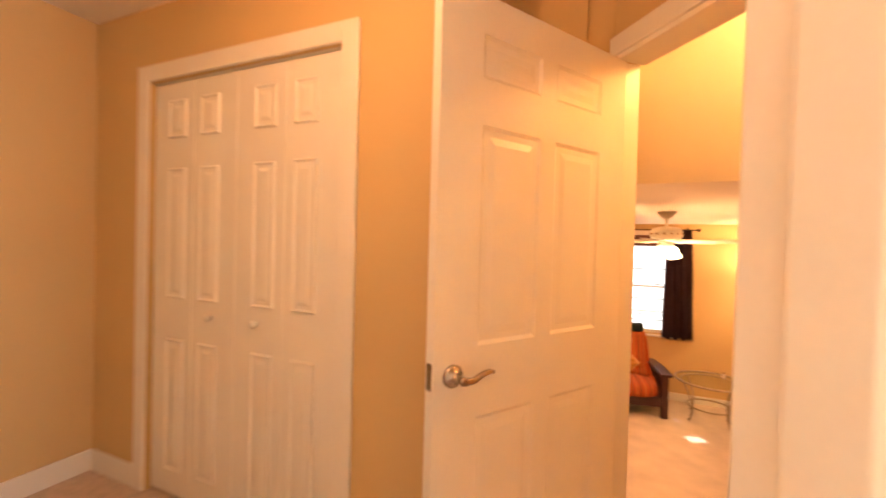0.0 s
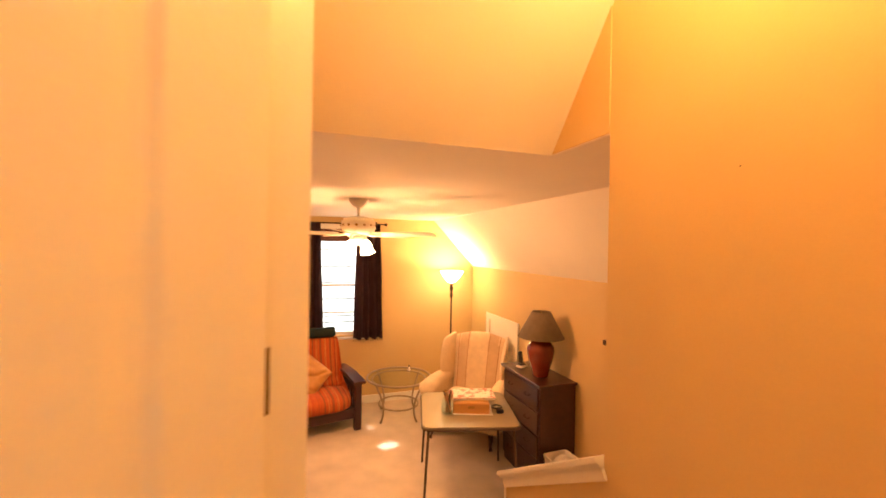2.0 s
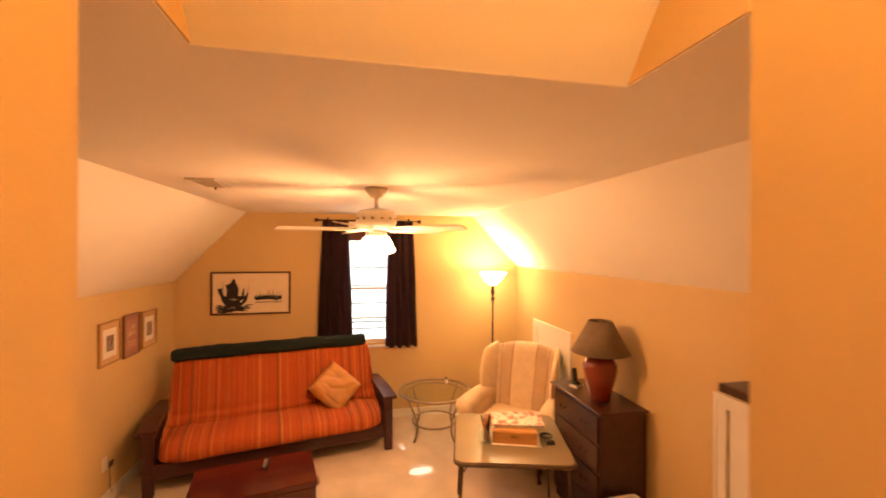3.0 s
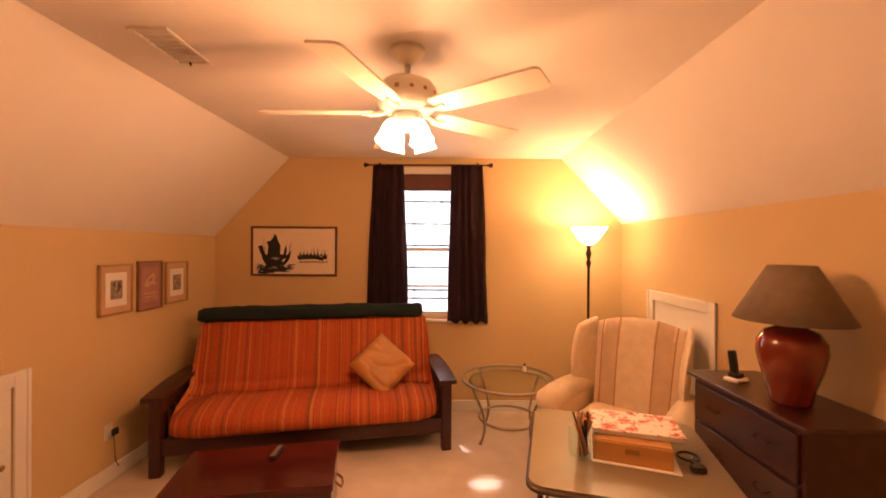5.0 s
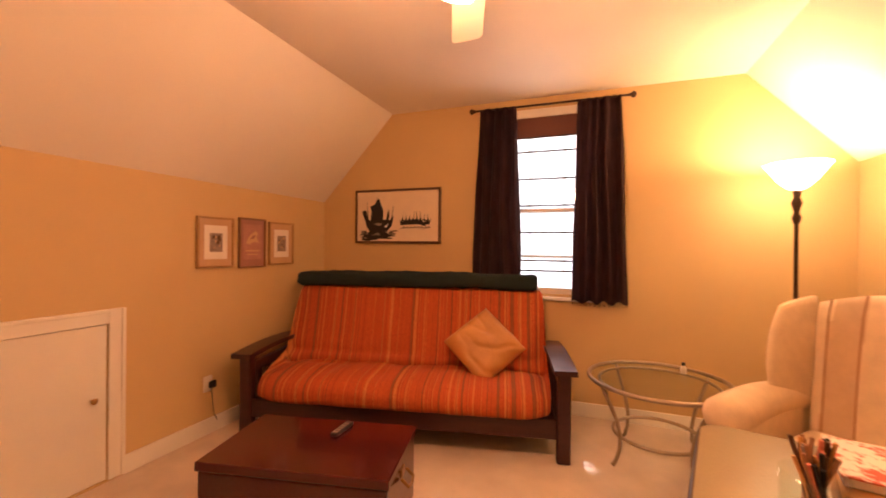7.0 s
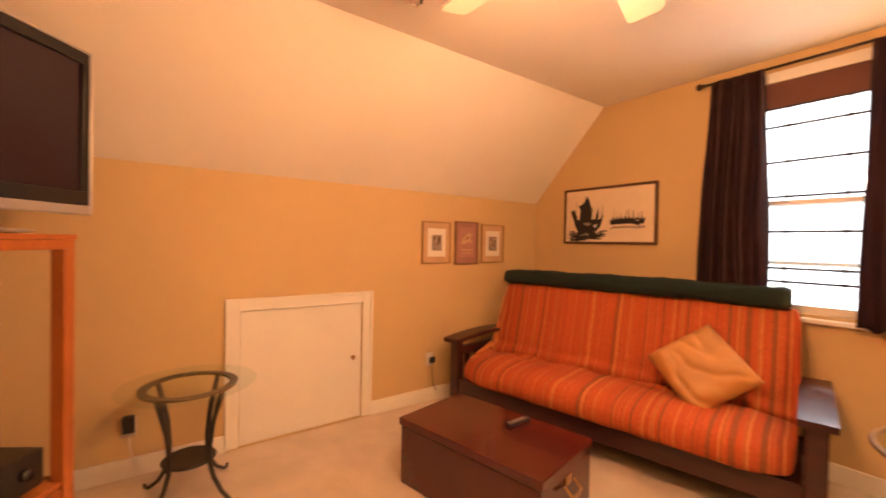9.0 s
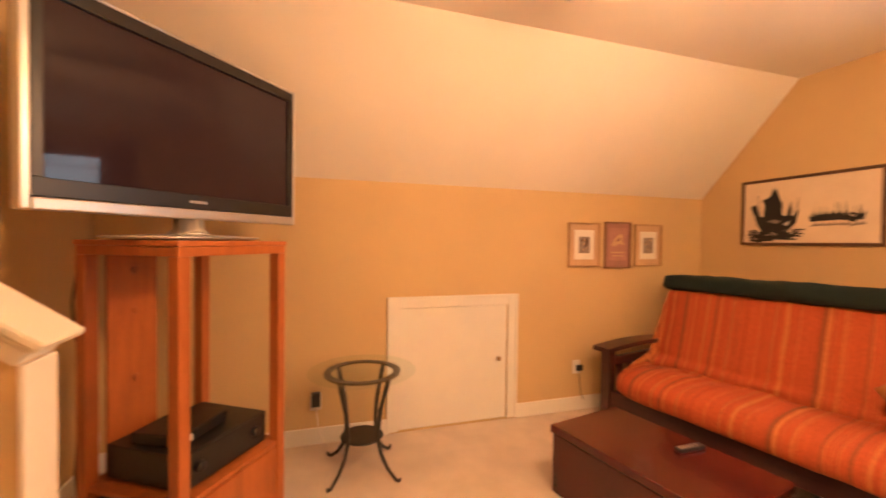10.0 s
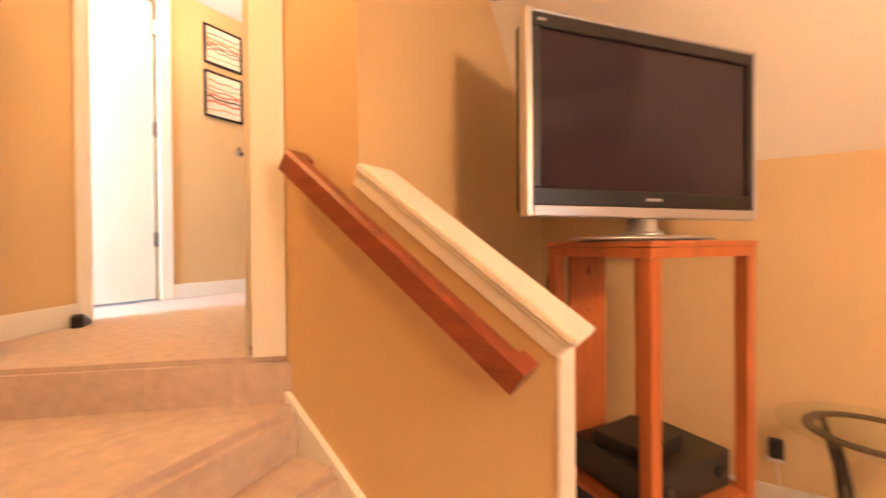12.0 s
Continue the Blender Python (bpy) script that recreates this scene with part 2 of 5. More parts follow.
def cushion(bm, size, pin=0.0, n=14, puff=0.5, m=None, wrinkle=0.0, seed=0.0):
    """A soft block: a grid wrapped round, fat in the middle and thin at its seams."""
    sx, sy, sz = size
    grid = {}
    for side in (1, -1):
        for i in range(n + 1):
            for j in range(n + 1):
                u, v = 2 * i / n - 1, 2 * j / n - 1
                edge = (1 - abs(u) ** 6) * (1 - abs(v) ** 6)
                h = side * sz / 2 * (pin + (1 - pin) * max(0.0, edge) ** puff)
                x, y = u * sx / 2, v * sy / 2
                if wrinkle and edge > 0:
                    ridge = 1 - abs(noise.noise(Vector((x * 8 + 3 * y + seed, y * 5 - 2 * x, side * 3.1))))
                    h += side * wrinkle * (0.6 * noise.noise(Vector((x * 7 + seed, y * 7, side * 3.1))) - 0.5 * ridge ** 7) * min(1.0, 3 * edge)
                p = Vector((x, y, h))
                rim = i in (0, n) or j in (0, n)
                key = (i, j, 0 if rim and pin == 0 else side)
                if key not in grid:
                    grid[key] = bm.verts.new(m @ p if m else p)
        for i in range(n):
            for j in range(n):
                q = []
                for a, b in ((i, j), (i + 1, j), (i + 1, j + 1), (i, j + 1)):
                    rim = a in (0, n) or b in (0, n)
                    q.append(grid[(a, b, 0 if rim and pin == 0 else side)])
                bm.faces.new(q if side > 0 else q[::-1])
    if pin:
        ring = [(i, 0) for i in range(n)] + [(n, j) for j in range(n)] + [(i, n) for i in range(n, 0, -1)] + [(0, j) for j in range(n, 0, -1)]
        for a, b in zip(ring, ring[1:] + ring[:1]):
            bm.faces.new((grid[(*a, -1)], grid[(*b, -1)], grid[(*b, 1)], grid[(*a, 1)]))


# ---- the room: walls, ceilings, floors ----
W, BACK, FAR, KL, KR, CZ = 4.34, 0.25, 5.0, 1.85, 2.0, 2.69
CL, CR = 0.79, 3.69
SL, SR = 1.79, 2.87
TH = 0.12
UP, HALLC = 1.0, 3.46

bm = bmesh.new()
box(bm, (-TH, BACK - TH, -0.2), (W + TH, FAR + TH, 0))
setting("floor", bm, CARPET, "beige cut-pile carpet on the attic room floor", "floor")


def knee_wall(name, x0, x1, top, openings, label):
    """A low side wall with access-hatch openings (y0, y1, z0, z1) through it."""
    b = bmesh.new()
    y = BACK
    for y0, y1, z0, z1 in sorted(openings):
        box(b, (x0, y, 0), (x1, y0, top))
        if z0 > 0.01:
            box(b, (x0, y0, 0), (x1, y1, z0))
        box(b, (x0, y0, z1), (x1, y1, top))
        y = y1
    box(b, (x0, y, 0), (x1, FAR, top))
    return setting(name, b, PAINT, label, "wall")


HATCHES_L = [(2.10, 2.985, 0.012, 0.925)]
HATCHES_R = [(0.80, 1.66, 0.40, 1.28), (3.57, 4.33, 0.40, 1.28)]
knee_wall("wall_west", -TH, 0, KL, HATCHES_L, "tan painted knee wall with a small access door")
knee_wall("wall_east", W, W + TH, KR, HATCHES_R, "tan painted knee wall with white access hatches")

# gable wall with the window opening
WX0, WX1, WZ0, WZ1 = 1.93, 2.62, 1.00, 2.52
bm = bmesh.new()
prism(bm, [(-TH, FAR, 0), (WX0, FAR, 0), (WX0, FAR, CZ), (CL, FAR, CZ), (0, FAR, KL), (-TH, FAR, KL)], (0, TH, 0))
prism(bm, [(WX1, FAR, 0), (W + TH, FAR, 0), (W + TH, FAR, KR), (W, FAR, KR), (CR, FAR, CZ), (WX1, FAR, CZ)], (0, TH, 0))
box(bm, (WX0, FAR, 0), (WX1, FAR + TH, WZ0))
box(bm, (WX0, FAR, WZ1), (WX1, FAR + TH, CZ))
setting("wall_north", bm, PAINT, "tan painted gable wall with one sash window", "wall")

bm = bmesh.new()
prism(bm, [(-TH, BACK - TH, 0), (SL - TH, BACK - TH, 0), (SL - TH, BACK - TH, CZ + 0.1), (CL, BACK - TH, CZ + 0.1), (-TH, BACK - TH, KL)], (0, TH, 0))
prism(bm, [(SR + TH, BACK - TH, 0), (W + TH, BACK - TH, 0), (W + TH, BACK - TH, KR), (CR, BACK - TH, CZ + 0.1), (SR + TH, BACK - TH, CZ + 0.1)], (0, TH, 0))
setting("wall_south", bm, PAINT, "tan painted end wall beside the stair opening", "wall")

# sloped and flat ceilings
bm = bmesh.new()
prism(bm, [(0, BACK - TH, KL), (CL, BACK - TH, CZ), (CL, BACK - TH, CZ + 0.12), (-TH, BACK - TH, KL + 0.06)], (0, FAR - BACK + 2 * TH, 0))
setting("ceiling_slope_west", bm, CREAM, "cream sloped attic ceiling above the knee wall", "ceiling")
bm = bmesh.new()
prism(bm, [(W, BACK - TH, KR), (W + TH, BACK - TH, KR + 0.06), (CR, BACK - TH, CZ + 0.12), (CR, BACK - TH, CZ)], (0, FAR - BACK + 2 * TH, 0))
setting("ceiling_slope_east", bm, CREAM, "cream sloped attic ceiling above the knee wall", "ceiling")
HOLE = 0.60
bm = bmesh.new()
box(bm, (CL, HOLE, CZ), (CR, FAR + TH, CZ + 0.1))
box(bm, (CL, BACK, CZ), (SL, HOLE, CZ + 0.1))
box(bm, (SR, BACK, CZ), (CR, HOLE, CZ + 0.1))
setting("ceiling", bm, CREAM, "cream flat attic ceiling with the stairwell cut into it", "ceiling")

# stairwell: side walls, sloped soffit
SOFF = 0.0
bm = bmesh.new()
prism(bm, [(SL - 0.3, HOLE, CZ + 0.002), (SL - 0.3, SOFF, HALLC), (SL - 0.3, SOFF, HALLC + 0.1), (SL - 0.3, HOLE + 0.1, CZ + 0.1), (SL - 0.3, HOLE + 0.1, CZ + 0.002)], (SR - SL + 0.6, 0, 0))
setting("ceiling_stair_soffit", bm, CREAM, "cream sloped soffit over the stairs", "ceiling")
bm = bmesh.new()
box(bm, (SL - TH, -0.115, 0), (SL, BACK, HALLC))
box(bm, (SL - TH, BACK, CZ + 0.102), (SL, HOLE + 0.05, HALLC))
box(bm, (SL, BACK, CZ + 0.004), (SL + 0.005, HOLE + 0.05, HALLC))
setting("wall_stair_west", bm, PAINT, "tan painted stairwell wall beside the door", "wall")
bm = bmesh.new()
box(bm, (SR, -1.72, 0), (SR + TH, BACK, HALLC))
# opening made up to hold the side daylight area lamp
box(bm, (SR, -2.47, 0), (SR + TH, -2.25, HALLC))
box(bm, (SR, -2.25, 0), (SR + TH, -1.72, 1.5))
box(bm, (SR, -2.25, 3.2), (SR + TH, -1.72, HALLC))
box(bm, (SR, BACK, CZ + 0.102), (SR + TH, HOLE + 0.05, HALLC))
box(bm, (SR - 0.005, BACK, CZ + 0.004), (SR, HOLE + 0.05, HALLC))
setting("wall_stair_east", bm, PAINT, "tan painted long stairwell wall with a light switch", "wall")


def half_wall(name, x0, x1, top0, slope, y1, label):
    """A sloping dwarf wall beside the stairs, with a white moulded cap and end trim."""
    b = bmesh.new()
    z1 = top0 - slope * (y1 - BACK)
    prism(b, [(x0, BACK, 0), (x0, y1, 0), (x0, y1, z1), (x0, BACK, top0)], (x1 - x0, 0, 0))
    w = setting(name, b, PAINT, label, "wall")
    d = Vector((0, 1, -slope)).normalized()
    up = Vector((0, slope, 1)).normalized()
    for k, (grow, h0, h1) in enumerate(((0.012, -0.042, 0.0), (0.022, 0.0, 0.014), (0.030, 0.014, 0.036))):
        c = bmesh.new()
        p0 = Vector((x0 - grow, BACK, top0)) + up * h0
        run = (y1 + 0.012 + grow - BACK) / d.y
        a = [p0, p0 + d * run, p0 + d * run + up * (h1 - h0), p0 + up * (h1 - h0)]
        prism(c, a, (x1 - x0 + 2 * grow, 0, 0))
        bmesh.ops.bevel(c, geom=list(c.edges), offset=0.004, segments=2, affect="EDGES")
        part(("cap_bed_mould", "cap_cove", "cap_board")[k], c, WHITE, w, "white painted moulded cap")
    part("end_trim", new_box((x0 - 0.004, y1, 0), (x1 + 0.004, y1 + 0.014, z1 - 0.05), 0.003), WHITE, w, "white end board")
    return w


half_wall("wall_half_west", SL - TH + 0.005, SL, 1.640, 0.715, 0.885, "tan dwarf wall beside the stairs with white cap")
half_wall("wall_half_east", SR + 0.004, SR + TH, 1.520, 0.600, 0.98, "tan dwarf wall beside the stairs with white cap")

# stairs: a landing edge cut on the slant, one winder, then straight treads
RISE = UP / 6
NOSES = [((SL, -0.10), (SR, -1.33)), ((SL, -0.045), (SR, 0.13)), ((SL, 0.17), (SR, 0.27)), ((SL, 0.395), (SR, 0.44)), ((SL, 0.62), (SR, 0.64)), ((SL, 0.85), (SR, 0.85))]
steps = thing("staircase", pose(0, 0, 0), "carpeted stairs with a winder, worn beige pile", "stairs")
for k, ((xa, ya), (xb, yb)) in enumerate(NOSES):
    z = UP - RISE * k
    b = bmesh.new()
    if k == 0:
        continue
    (pxa, pya), (pxb, pyb) = NOSES[k - 1]
    prism(b, [(xa, ya, z), (xb, yb, z), (pxb, pyb - 0.03, z), (pxa, pya - 0.03, z)], (0, 0, -z if k > 3 else -0.30))
    es = [e for e in b.edges if all(abs(v.co.z - z) < 1e-4 for v in e.verts)]
    nose = [e for e in es if all(min(abs(v.co.y - ya), abs(v.co.y - yb)) < 1e-4 for v in e.verts)]
    bmesh.ops.bevel(b, geom=nose, offset=0.028, segments=4, affect="EDGES")
    part("step", b, STAIRCARPET, steps, smooth=False)

# skirt boards against the stair walls
bm = bmesh.new()
prism(bm, [(SL, -0.11, 0.70), (SL, -0.11, 0.872), (SL, 0.905, 0.118), (SL, 0.97, 0.118), (SL, 0.97, 0.0), (SL, 0.80, 0.0)], (0.024, 0, 0))
setting("trim_stair_skirt_west", bm, WHITE, "white stair skirt board", "trim")
bm = bmesh.new()
prism(bm, [(SR - 0.016, -0.35, 0.86), (SR - 0.016, -0.35, 1.00), (SR - 0.016, 1.07, 0.12), (SR - 0.016, 1.10, 0.0), (SR - 0.016, 1.0, 0.0)], (0.016, 0, 0))
setting("trim_stair_skirt_east", bm, WHITE, "white stair skirt board", "trim")

# ---- upper hall ----
HX0, HY0 = -0.85, -2.35
bm = bmesh.new()
prism(bm, [(HX0 - TH, HY0 - TH, UP), (SR + TH, HY0 - TH, UP), (SR + TH, -1.33 - 0.14, UP), (SR, -1.33, UP), (SL, -0.10, UP), (HX0 - TH, -0.10, UP)], (0, 0, -0.2))
es = [e for e in bm.edges if all(abs(v.co.z - UP) < 1e-4 for v in e.verts) and abs((e.verts[0].co - e.verts[1].co).length - math.hypot(SR - SL, 1.23)) < 0.02]
bmesh.ops.bevel(bm, geom=es, offset=0.028, segments=4, affect="EDGES")
setting("floor_hall", bm, STAIRCARPET, "beige carpet on the upper hall floor", "floor")
part("riser", new_box((0, 0, UP - RISE - 0.1), (math.hypot(SR - SL, 1.23), 0.02, UP - 0.02), 0, Matrix.Translation((SL, -0.125, 0)) @ pose(0, 0, 0, 0, 0, math.degrees(math.atan2(-1.23, SR - SL)))), STAIRCARPET, steps)
bm = bmesh.new()
box(bm, (HX0 - TH, HY0 - TH, HALLC), (SR + TH, SOFF + 0.02, HALLC + 0.1))
setting("ceiling_hall", bm, CREAM, "cream upper hall ceiling", "ceiling")
CLY = -0.757
CX0, CX1, CZT = -0.375, 0.80, UP + 2.075
bm = bmesh.new()
box(bm, (HX0 - TH, CLY, UP - 0.2), (CX0, CLY + TH, HALLC))
box(bm, (CX0, CLY, CZT), (CX1, CLY + TH, HALLC))
box(bm, (CX1, CLY, UP - 0.2), (1.32, CLY + TH, HALLC))
setting("wall_closet", bm, PAINT, "tan hall wall with bifold closet opening", "wall")
bm = bmesh.new()
box(bm, (1.32 - TH, CLY + TH, UP - 0.2), (1.32, -0.28, HALLC))
box(bm, (1.32 - TH, -0.28, UP - 0.2), (SL - TH, -0.16, HALLC))
box(bm, (HX0 - TH, -0.02, UP - 0.2), (1.32 - TH, 0.08, HALLC))
box(bm, (HX0 - TH, CLY + TH, UP - 0.2), (HX0, -0.02, HALLC))
setting("wall_closet_inside", bm, PAINT, "tan walls round the closet", "wall")
bm = bmesh.new()
box(bm, (HX0 - TH, HY0, UP - 0.2), (HX0, CLY, HALLC))
setting("wall_hall_west", bm, PAINT, "tan hall side wall", "wall")
bm = bmesh.new()
box(bm, (HX0 - TH, HY0 - TH, UP - 0.2), (1.278, HY0, HALLC))
box(bm, (1.278, HY0 - TH, UP + 2.30), (2.06, HY0, HALLC))
box(bm, (2.06, HY0 - TH, UP - 0.2), (SR + TH, HY0, HALLC))
setting("wall_hall_south", bm, PAINT, "tan hall wall with a white door and pictures", "wall")
bm = bmesh.new()
for a, b in (((1.185, HY0, UP), (1.275, HY0 + 0.018, UP + 2.39)), ((2.063, HY0, UP), (2.15, HY0 + 0.018, UP + 2.39)), ((1.275, HY0, UP + 2.303), (2.063, HY0 + 0.018, UP + 2.39))):
    box(bm, a, b, 0.004)
setting("trim_white_door_casing", bm, WHITE, "white moulded casing round the hall door", "trim")
wd = thing("door", pose(1.30, HY0 - 0.03, UP, 0, 0, 3.0), "white flush door, nearly shut, lit by daylight", "door")
part("leaf", new_box((0, -0.02, 0.015), (0.75, 0.02, 2.29), 0.003), WHITE, wd)
for z in (0.47, 1.32, 2.10):
    part("hinge", new_box((-0.030, 0.0, z - 0.055), (0.012, 0.034, z + 0.055), 0.003), SATIN, wd, "satin nickel hinge")

# slanted wall whose end carries the white casing that the walk starts beside
Q = Matrix.Translation((1.915, -1.665, UP)) @ pose(0, 0, 0, 0, 0, math.degrees(math.atan2(0.50, 0.73)))
bm = new_box((0.0, -TH, -0.2), (0.85, 0, HALLC - UP), 0, Q)
setting("wall_hall_slant", bm, PAINT, "tan slanted hall wall by the door", "wall")
bm = new_box((-0.018, -TH - 0.016, 0), (0.0, 0.016, HALLC - UP - 0.01), 0.004, Q)
box(bm, (0.0, 0.0, 0), (0.075, 0.014, HALLC - UP - 0.01), 0.004, Q)
box(bm, (-0.034, -TH * 0.75, 0), (-0.018, -TH * 0.3, HALLC - UP - 0.01), 0.003, Q)
setting("trim_hall_end_casing", bm, WHITE, "white casing on the end of the slanted wall", "trim")
bm = new_box((0.08, 0.0, 0), (0.88, 0.014, 0.115), 0.004, Q)
setting("baseboard_hall_slant", bm, WHITE, "white baseboard", "baseboard")

# slanted doorway at the head of the stairs
DA = -49.5
D = Matrix.Translation((SL + 0.02, -0.30, UP)) @ pose(0, 0, 0, 0, 0, DA)
DW, DT = 0.88, 2.06
bm = new_box((-0.108, 0.002, DT + 0.02), (1.62, 0.12, HALLC - UP), 0, D)
box(bm, (DW + 0.02, 0.0, -0.2), (1.62, 0.12, DT + 0.02), 0, D)
box(bm, (SL - TH, -0.26, UP - 0.3), (SL - 0.001, -0.115, HALLC))
setting("wall_door_slant", bm, PAINT, "tan slanted wall round the stair door", "wall")
bm = new_box((-0.024, -0.01, DT), (DW, 0.13, DT + 0.02), 0.002, D)
box(bm, (DW, -0.01, 0), (DW + 0.02, 0.13, DT + 0.02), 0.002, D)
box(bm, (-0.145, 0.0, 0), (-0.026, 0.109, DT), 0.003, D)
box(bm, (-0.06, -0.018, DT + 0.022), (DW + 0.09, 0.0, DT + 0.10), 0.004, D)
box(bm, (DW + 0.022, -0.018, 0), (DW + 0.09, 0.0, DT + 0.022), 0.004, D)
setting("trim_stair_door_frame", bm, WHITE, "white jambs, head and casing of the stair door", "trim")
for z in (0.42, 1.08, 1.86):
    tagged(part("hinge_leaf", new_box((-0.0258, 0.004, z - 0.05), (-0.0225, 0.034, z + 0.05), 0.001, D), SATIN), "satin nickel hinge leaf on the door jamb", "hinge", "door hinges")


def panel_door(w, h, t, columns, rows, parent, name="leaf"):
    """A moulded door leaf: each panel is sunk behind a sloped moulding, with a raised field, on both faces."""
    body = new_box((0, -t / 2 + 0.006, 0.012), (w, t / 2 - 0.006, h))
    xs = [0] + [v for c in columns for v in c] + [w]
    zs = [0.012] + [v for r in rows for v in r] + [h]
    for f in (-1, 1):
        y0, y1 = (t / 2 - 0.006, t / 2) if f > 0 else (-t / 2, -t / 2 + 0.006)
        for i in range(0, len(xs), 2):
            box(body, (xs[i], y0, 0.012), (xs[i + 1], y1, h))
        for c0, c1 in columns:
            for i in range(0, len(zs), 2):
                box(body, (c0, y0, zs[i]), (c1, y1, zs[i + 1]))
    leaf = part(name, body, WHITE, parent)
    for c0, c1 in columns:
        for r0, r1 in rows:
            for f in (-1, 1):
                p = bmesh.new()
                ya, yb = f * (t / 2 - 0.006), f * (t / 2 - 0.0005)
                ins = [(0, yb), (0.012, ya + f * 0.0005), (0.030, ya + f * 0.0005), (0.052, yb - f * 0.001)]
                rings = [[p.verts.new(q) for q in ((c0 + d, y, r0 + d), (c1 - d, y, r0 + d), (c1 - d, y, r1 - d), (c0 + d, y, r1 - d))] for d, y in ins]
                for a, b in zip(rings, rings[1:]):
                    for k in range(4):
                        p.faces.new((a[k], a[(k + 1) % 4], b[(k + 1) % 4], b[k]))
                p.faces.new(rings[-1])
                part("panel", p, WHITE, leaf)
    return leaf


door = thing("door", Matrix.Translation((SL + 0.015, -0.325, UP)) @ pose(0, 0, 0, 0, 0, -122.6), "white six-panel door, open, with lever handle", "door")
ROWS6 = ((0.24, 0.80), (1.01, 1.655), (1.79, 1.915))
leaf = panel_door(0.86, 2.03, 0.038, ((0.15, 0.395), (0.465, 0.71)), ROWS6, door)
for f in (-1, 1):
    b = bmesh.new()
    turn = pose(0, 0, 0, 90 * -f, 0, 0)
    lathe(b, [(0.033, 0), (0.033, 0.006), (0.026, 0.012), (0.011, 0.016), (0.011, 0.05), (0.013, 0.055)], 24, (0.795, f * 0.019, 0.935), turn)
    y = f * 0.056
    tube(b, [(0.795, y, 0.935), (0.775, y, 0.925), (0.745, y, 0.925), (0.715, y, 0.938), (0.69, y, 0.942), (0.672, y, 0.938)], [0.012, 0.012, 0.010, 0.009, 0.008, 0.005], 10)
    part("lever_handle", b, SATIN, leaf, "satin nickel curved lever on a round rose", True)
part("latch_plate", new_box((0.859, -0.012, 0.90), (0.863, 0.012, 0.975), 0.002), SATIN, leaf, "satin nickel latch plate")
for z in (0.30, 1.02, 1.80):
    b = bmesh.new()
    tube(b, [(-0.004, -0.02, z - 0.045), (-0.004, -0.02, z + 0.045)], 0.007, 10)
    part("hinge", b, SATIN, door, "satin nickel hinge knuckle")

# closet
closet = thing("closet_door", pose(0, 0, 0), "white bifold closet doors, shut, with small knobs", "closet door")
lw = (CX1 - CX0 - 0.03) / 4
for k in range(4):
    b0 = CX0 + 0.012 + k * (lw + 0.002)
    holder = part("bifold_leaf", new_box((b0, CLY + 0.018, UP + 0.02), (b0 + lw, CLY + 0.040, UP + 2.064), 0.002), WHITE, closet)
    for r0, r1 in ((0.14, 0.80), (1.0, 1.645), (1.79, 1.98)):
        for nm in ("panel",):
            p = bmesh.new()
            lean = 0.030 if k % 2 == 0 else -0.030
            c0, c1 = b0 + 0.078 + lean, b0 + lw - 0.078 + lean
            ins = [(0, CLY + 0.0175), (0.008, CLY + 0.007), (0.016, CLY + 0.014), (0.030, CLY + 0.014), (0.046, CLY + 0.008)]
            rings = [[p.verts.new(q) for q in ((c0 + d, y, UP + r0 + d), (c1 - d, y, UP + r0 + d), (c1 - d, y, UP + r1 - d), (c0 + d, y, UP + r1 - d))] for d, y in ins]
            for ra, rb in zip(rings, rings[1:]):
                for q in range(4):
                    p.faces.new((ra[q], ra[(q + 1) % 4], rb[(q + 1) % 4], rb[q]))
            p.faces.new(rings[-1])
            part(nm, p, WHITE, holder)
    if k in (1, 2):
        b = bmesh.new()
        lathe(b, [(0.008, 0), (0.007, 0.012), (0.016, 0.02), (0.017, 0.028), (0.010, 0.034), (0.0, 0.035)], 16, (b0 + lw / 2, CLY + 0.018, UP + 0.93), pose(0, 0, 0, 90, 0, 0))
        part("knob", b, WHITE, holder, "small white knob", True)
bm = bmesh.new()
box(bm, (CX0 - 0.085, CLY - 0.016, UP), (CX0 - 0.004, CLY, CZT + 0.085), 0.005)
box(bm, (CX1 + 0.004, CLY - 0.016, UP), (CX1 + 0.085, CLY, CZT + 0.085), 0.005)
box(bm, (CX0 - 0.004, CLY - 0.016, CZT + 0.004), (CX1 + 0.004, CLY, CZT + 0.085), 0.005)
box(bm, (CX0, CLY + 0.012, CZT - 0.004), (CX1, CLY + 0.10, CZT - 0.001), 0)
setting("trim_closet_casing", bm, WHITE, "white casing round the bifold closet", "trim")
bm = bmesh.new()
box(bm, (HX0, HY0, UP), (HX0 + 0.014, CLY, UP + 0.115), 0.004)
box(bm, (HX0 + 0.014, CLY - 0.014, UP), (CX0 - 0.086, CLY, UP + 0.115), 0.004)
box(bm, (CX1 + 0.086, CLY - 0.014, UP), (1.32, CLY, UP + 0.115), 0.004)
box(bm, (HX0 + 0.014, HY0, UP), (1.184, HY0 + 0.014, UP + 0.115), 0.004)
setting("baseboard_hall", bm, WHITE, "white hall baseboard", "baseboard")

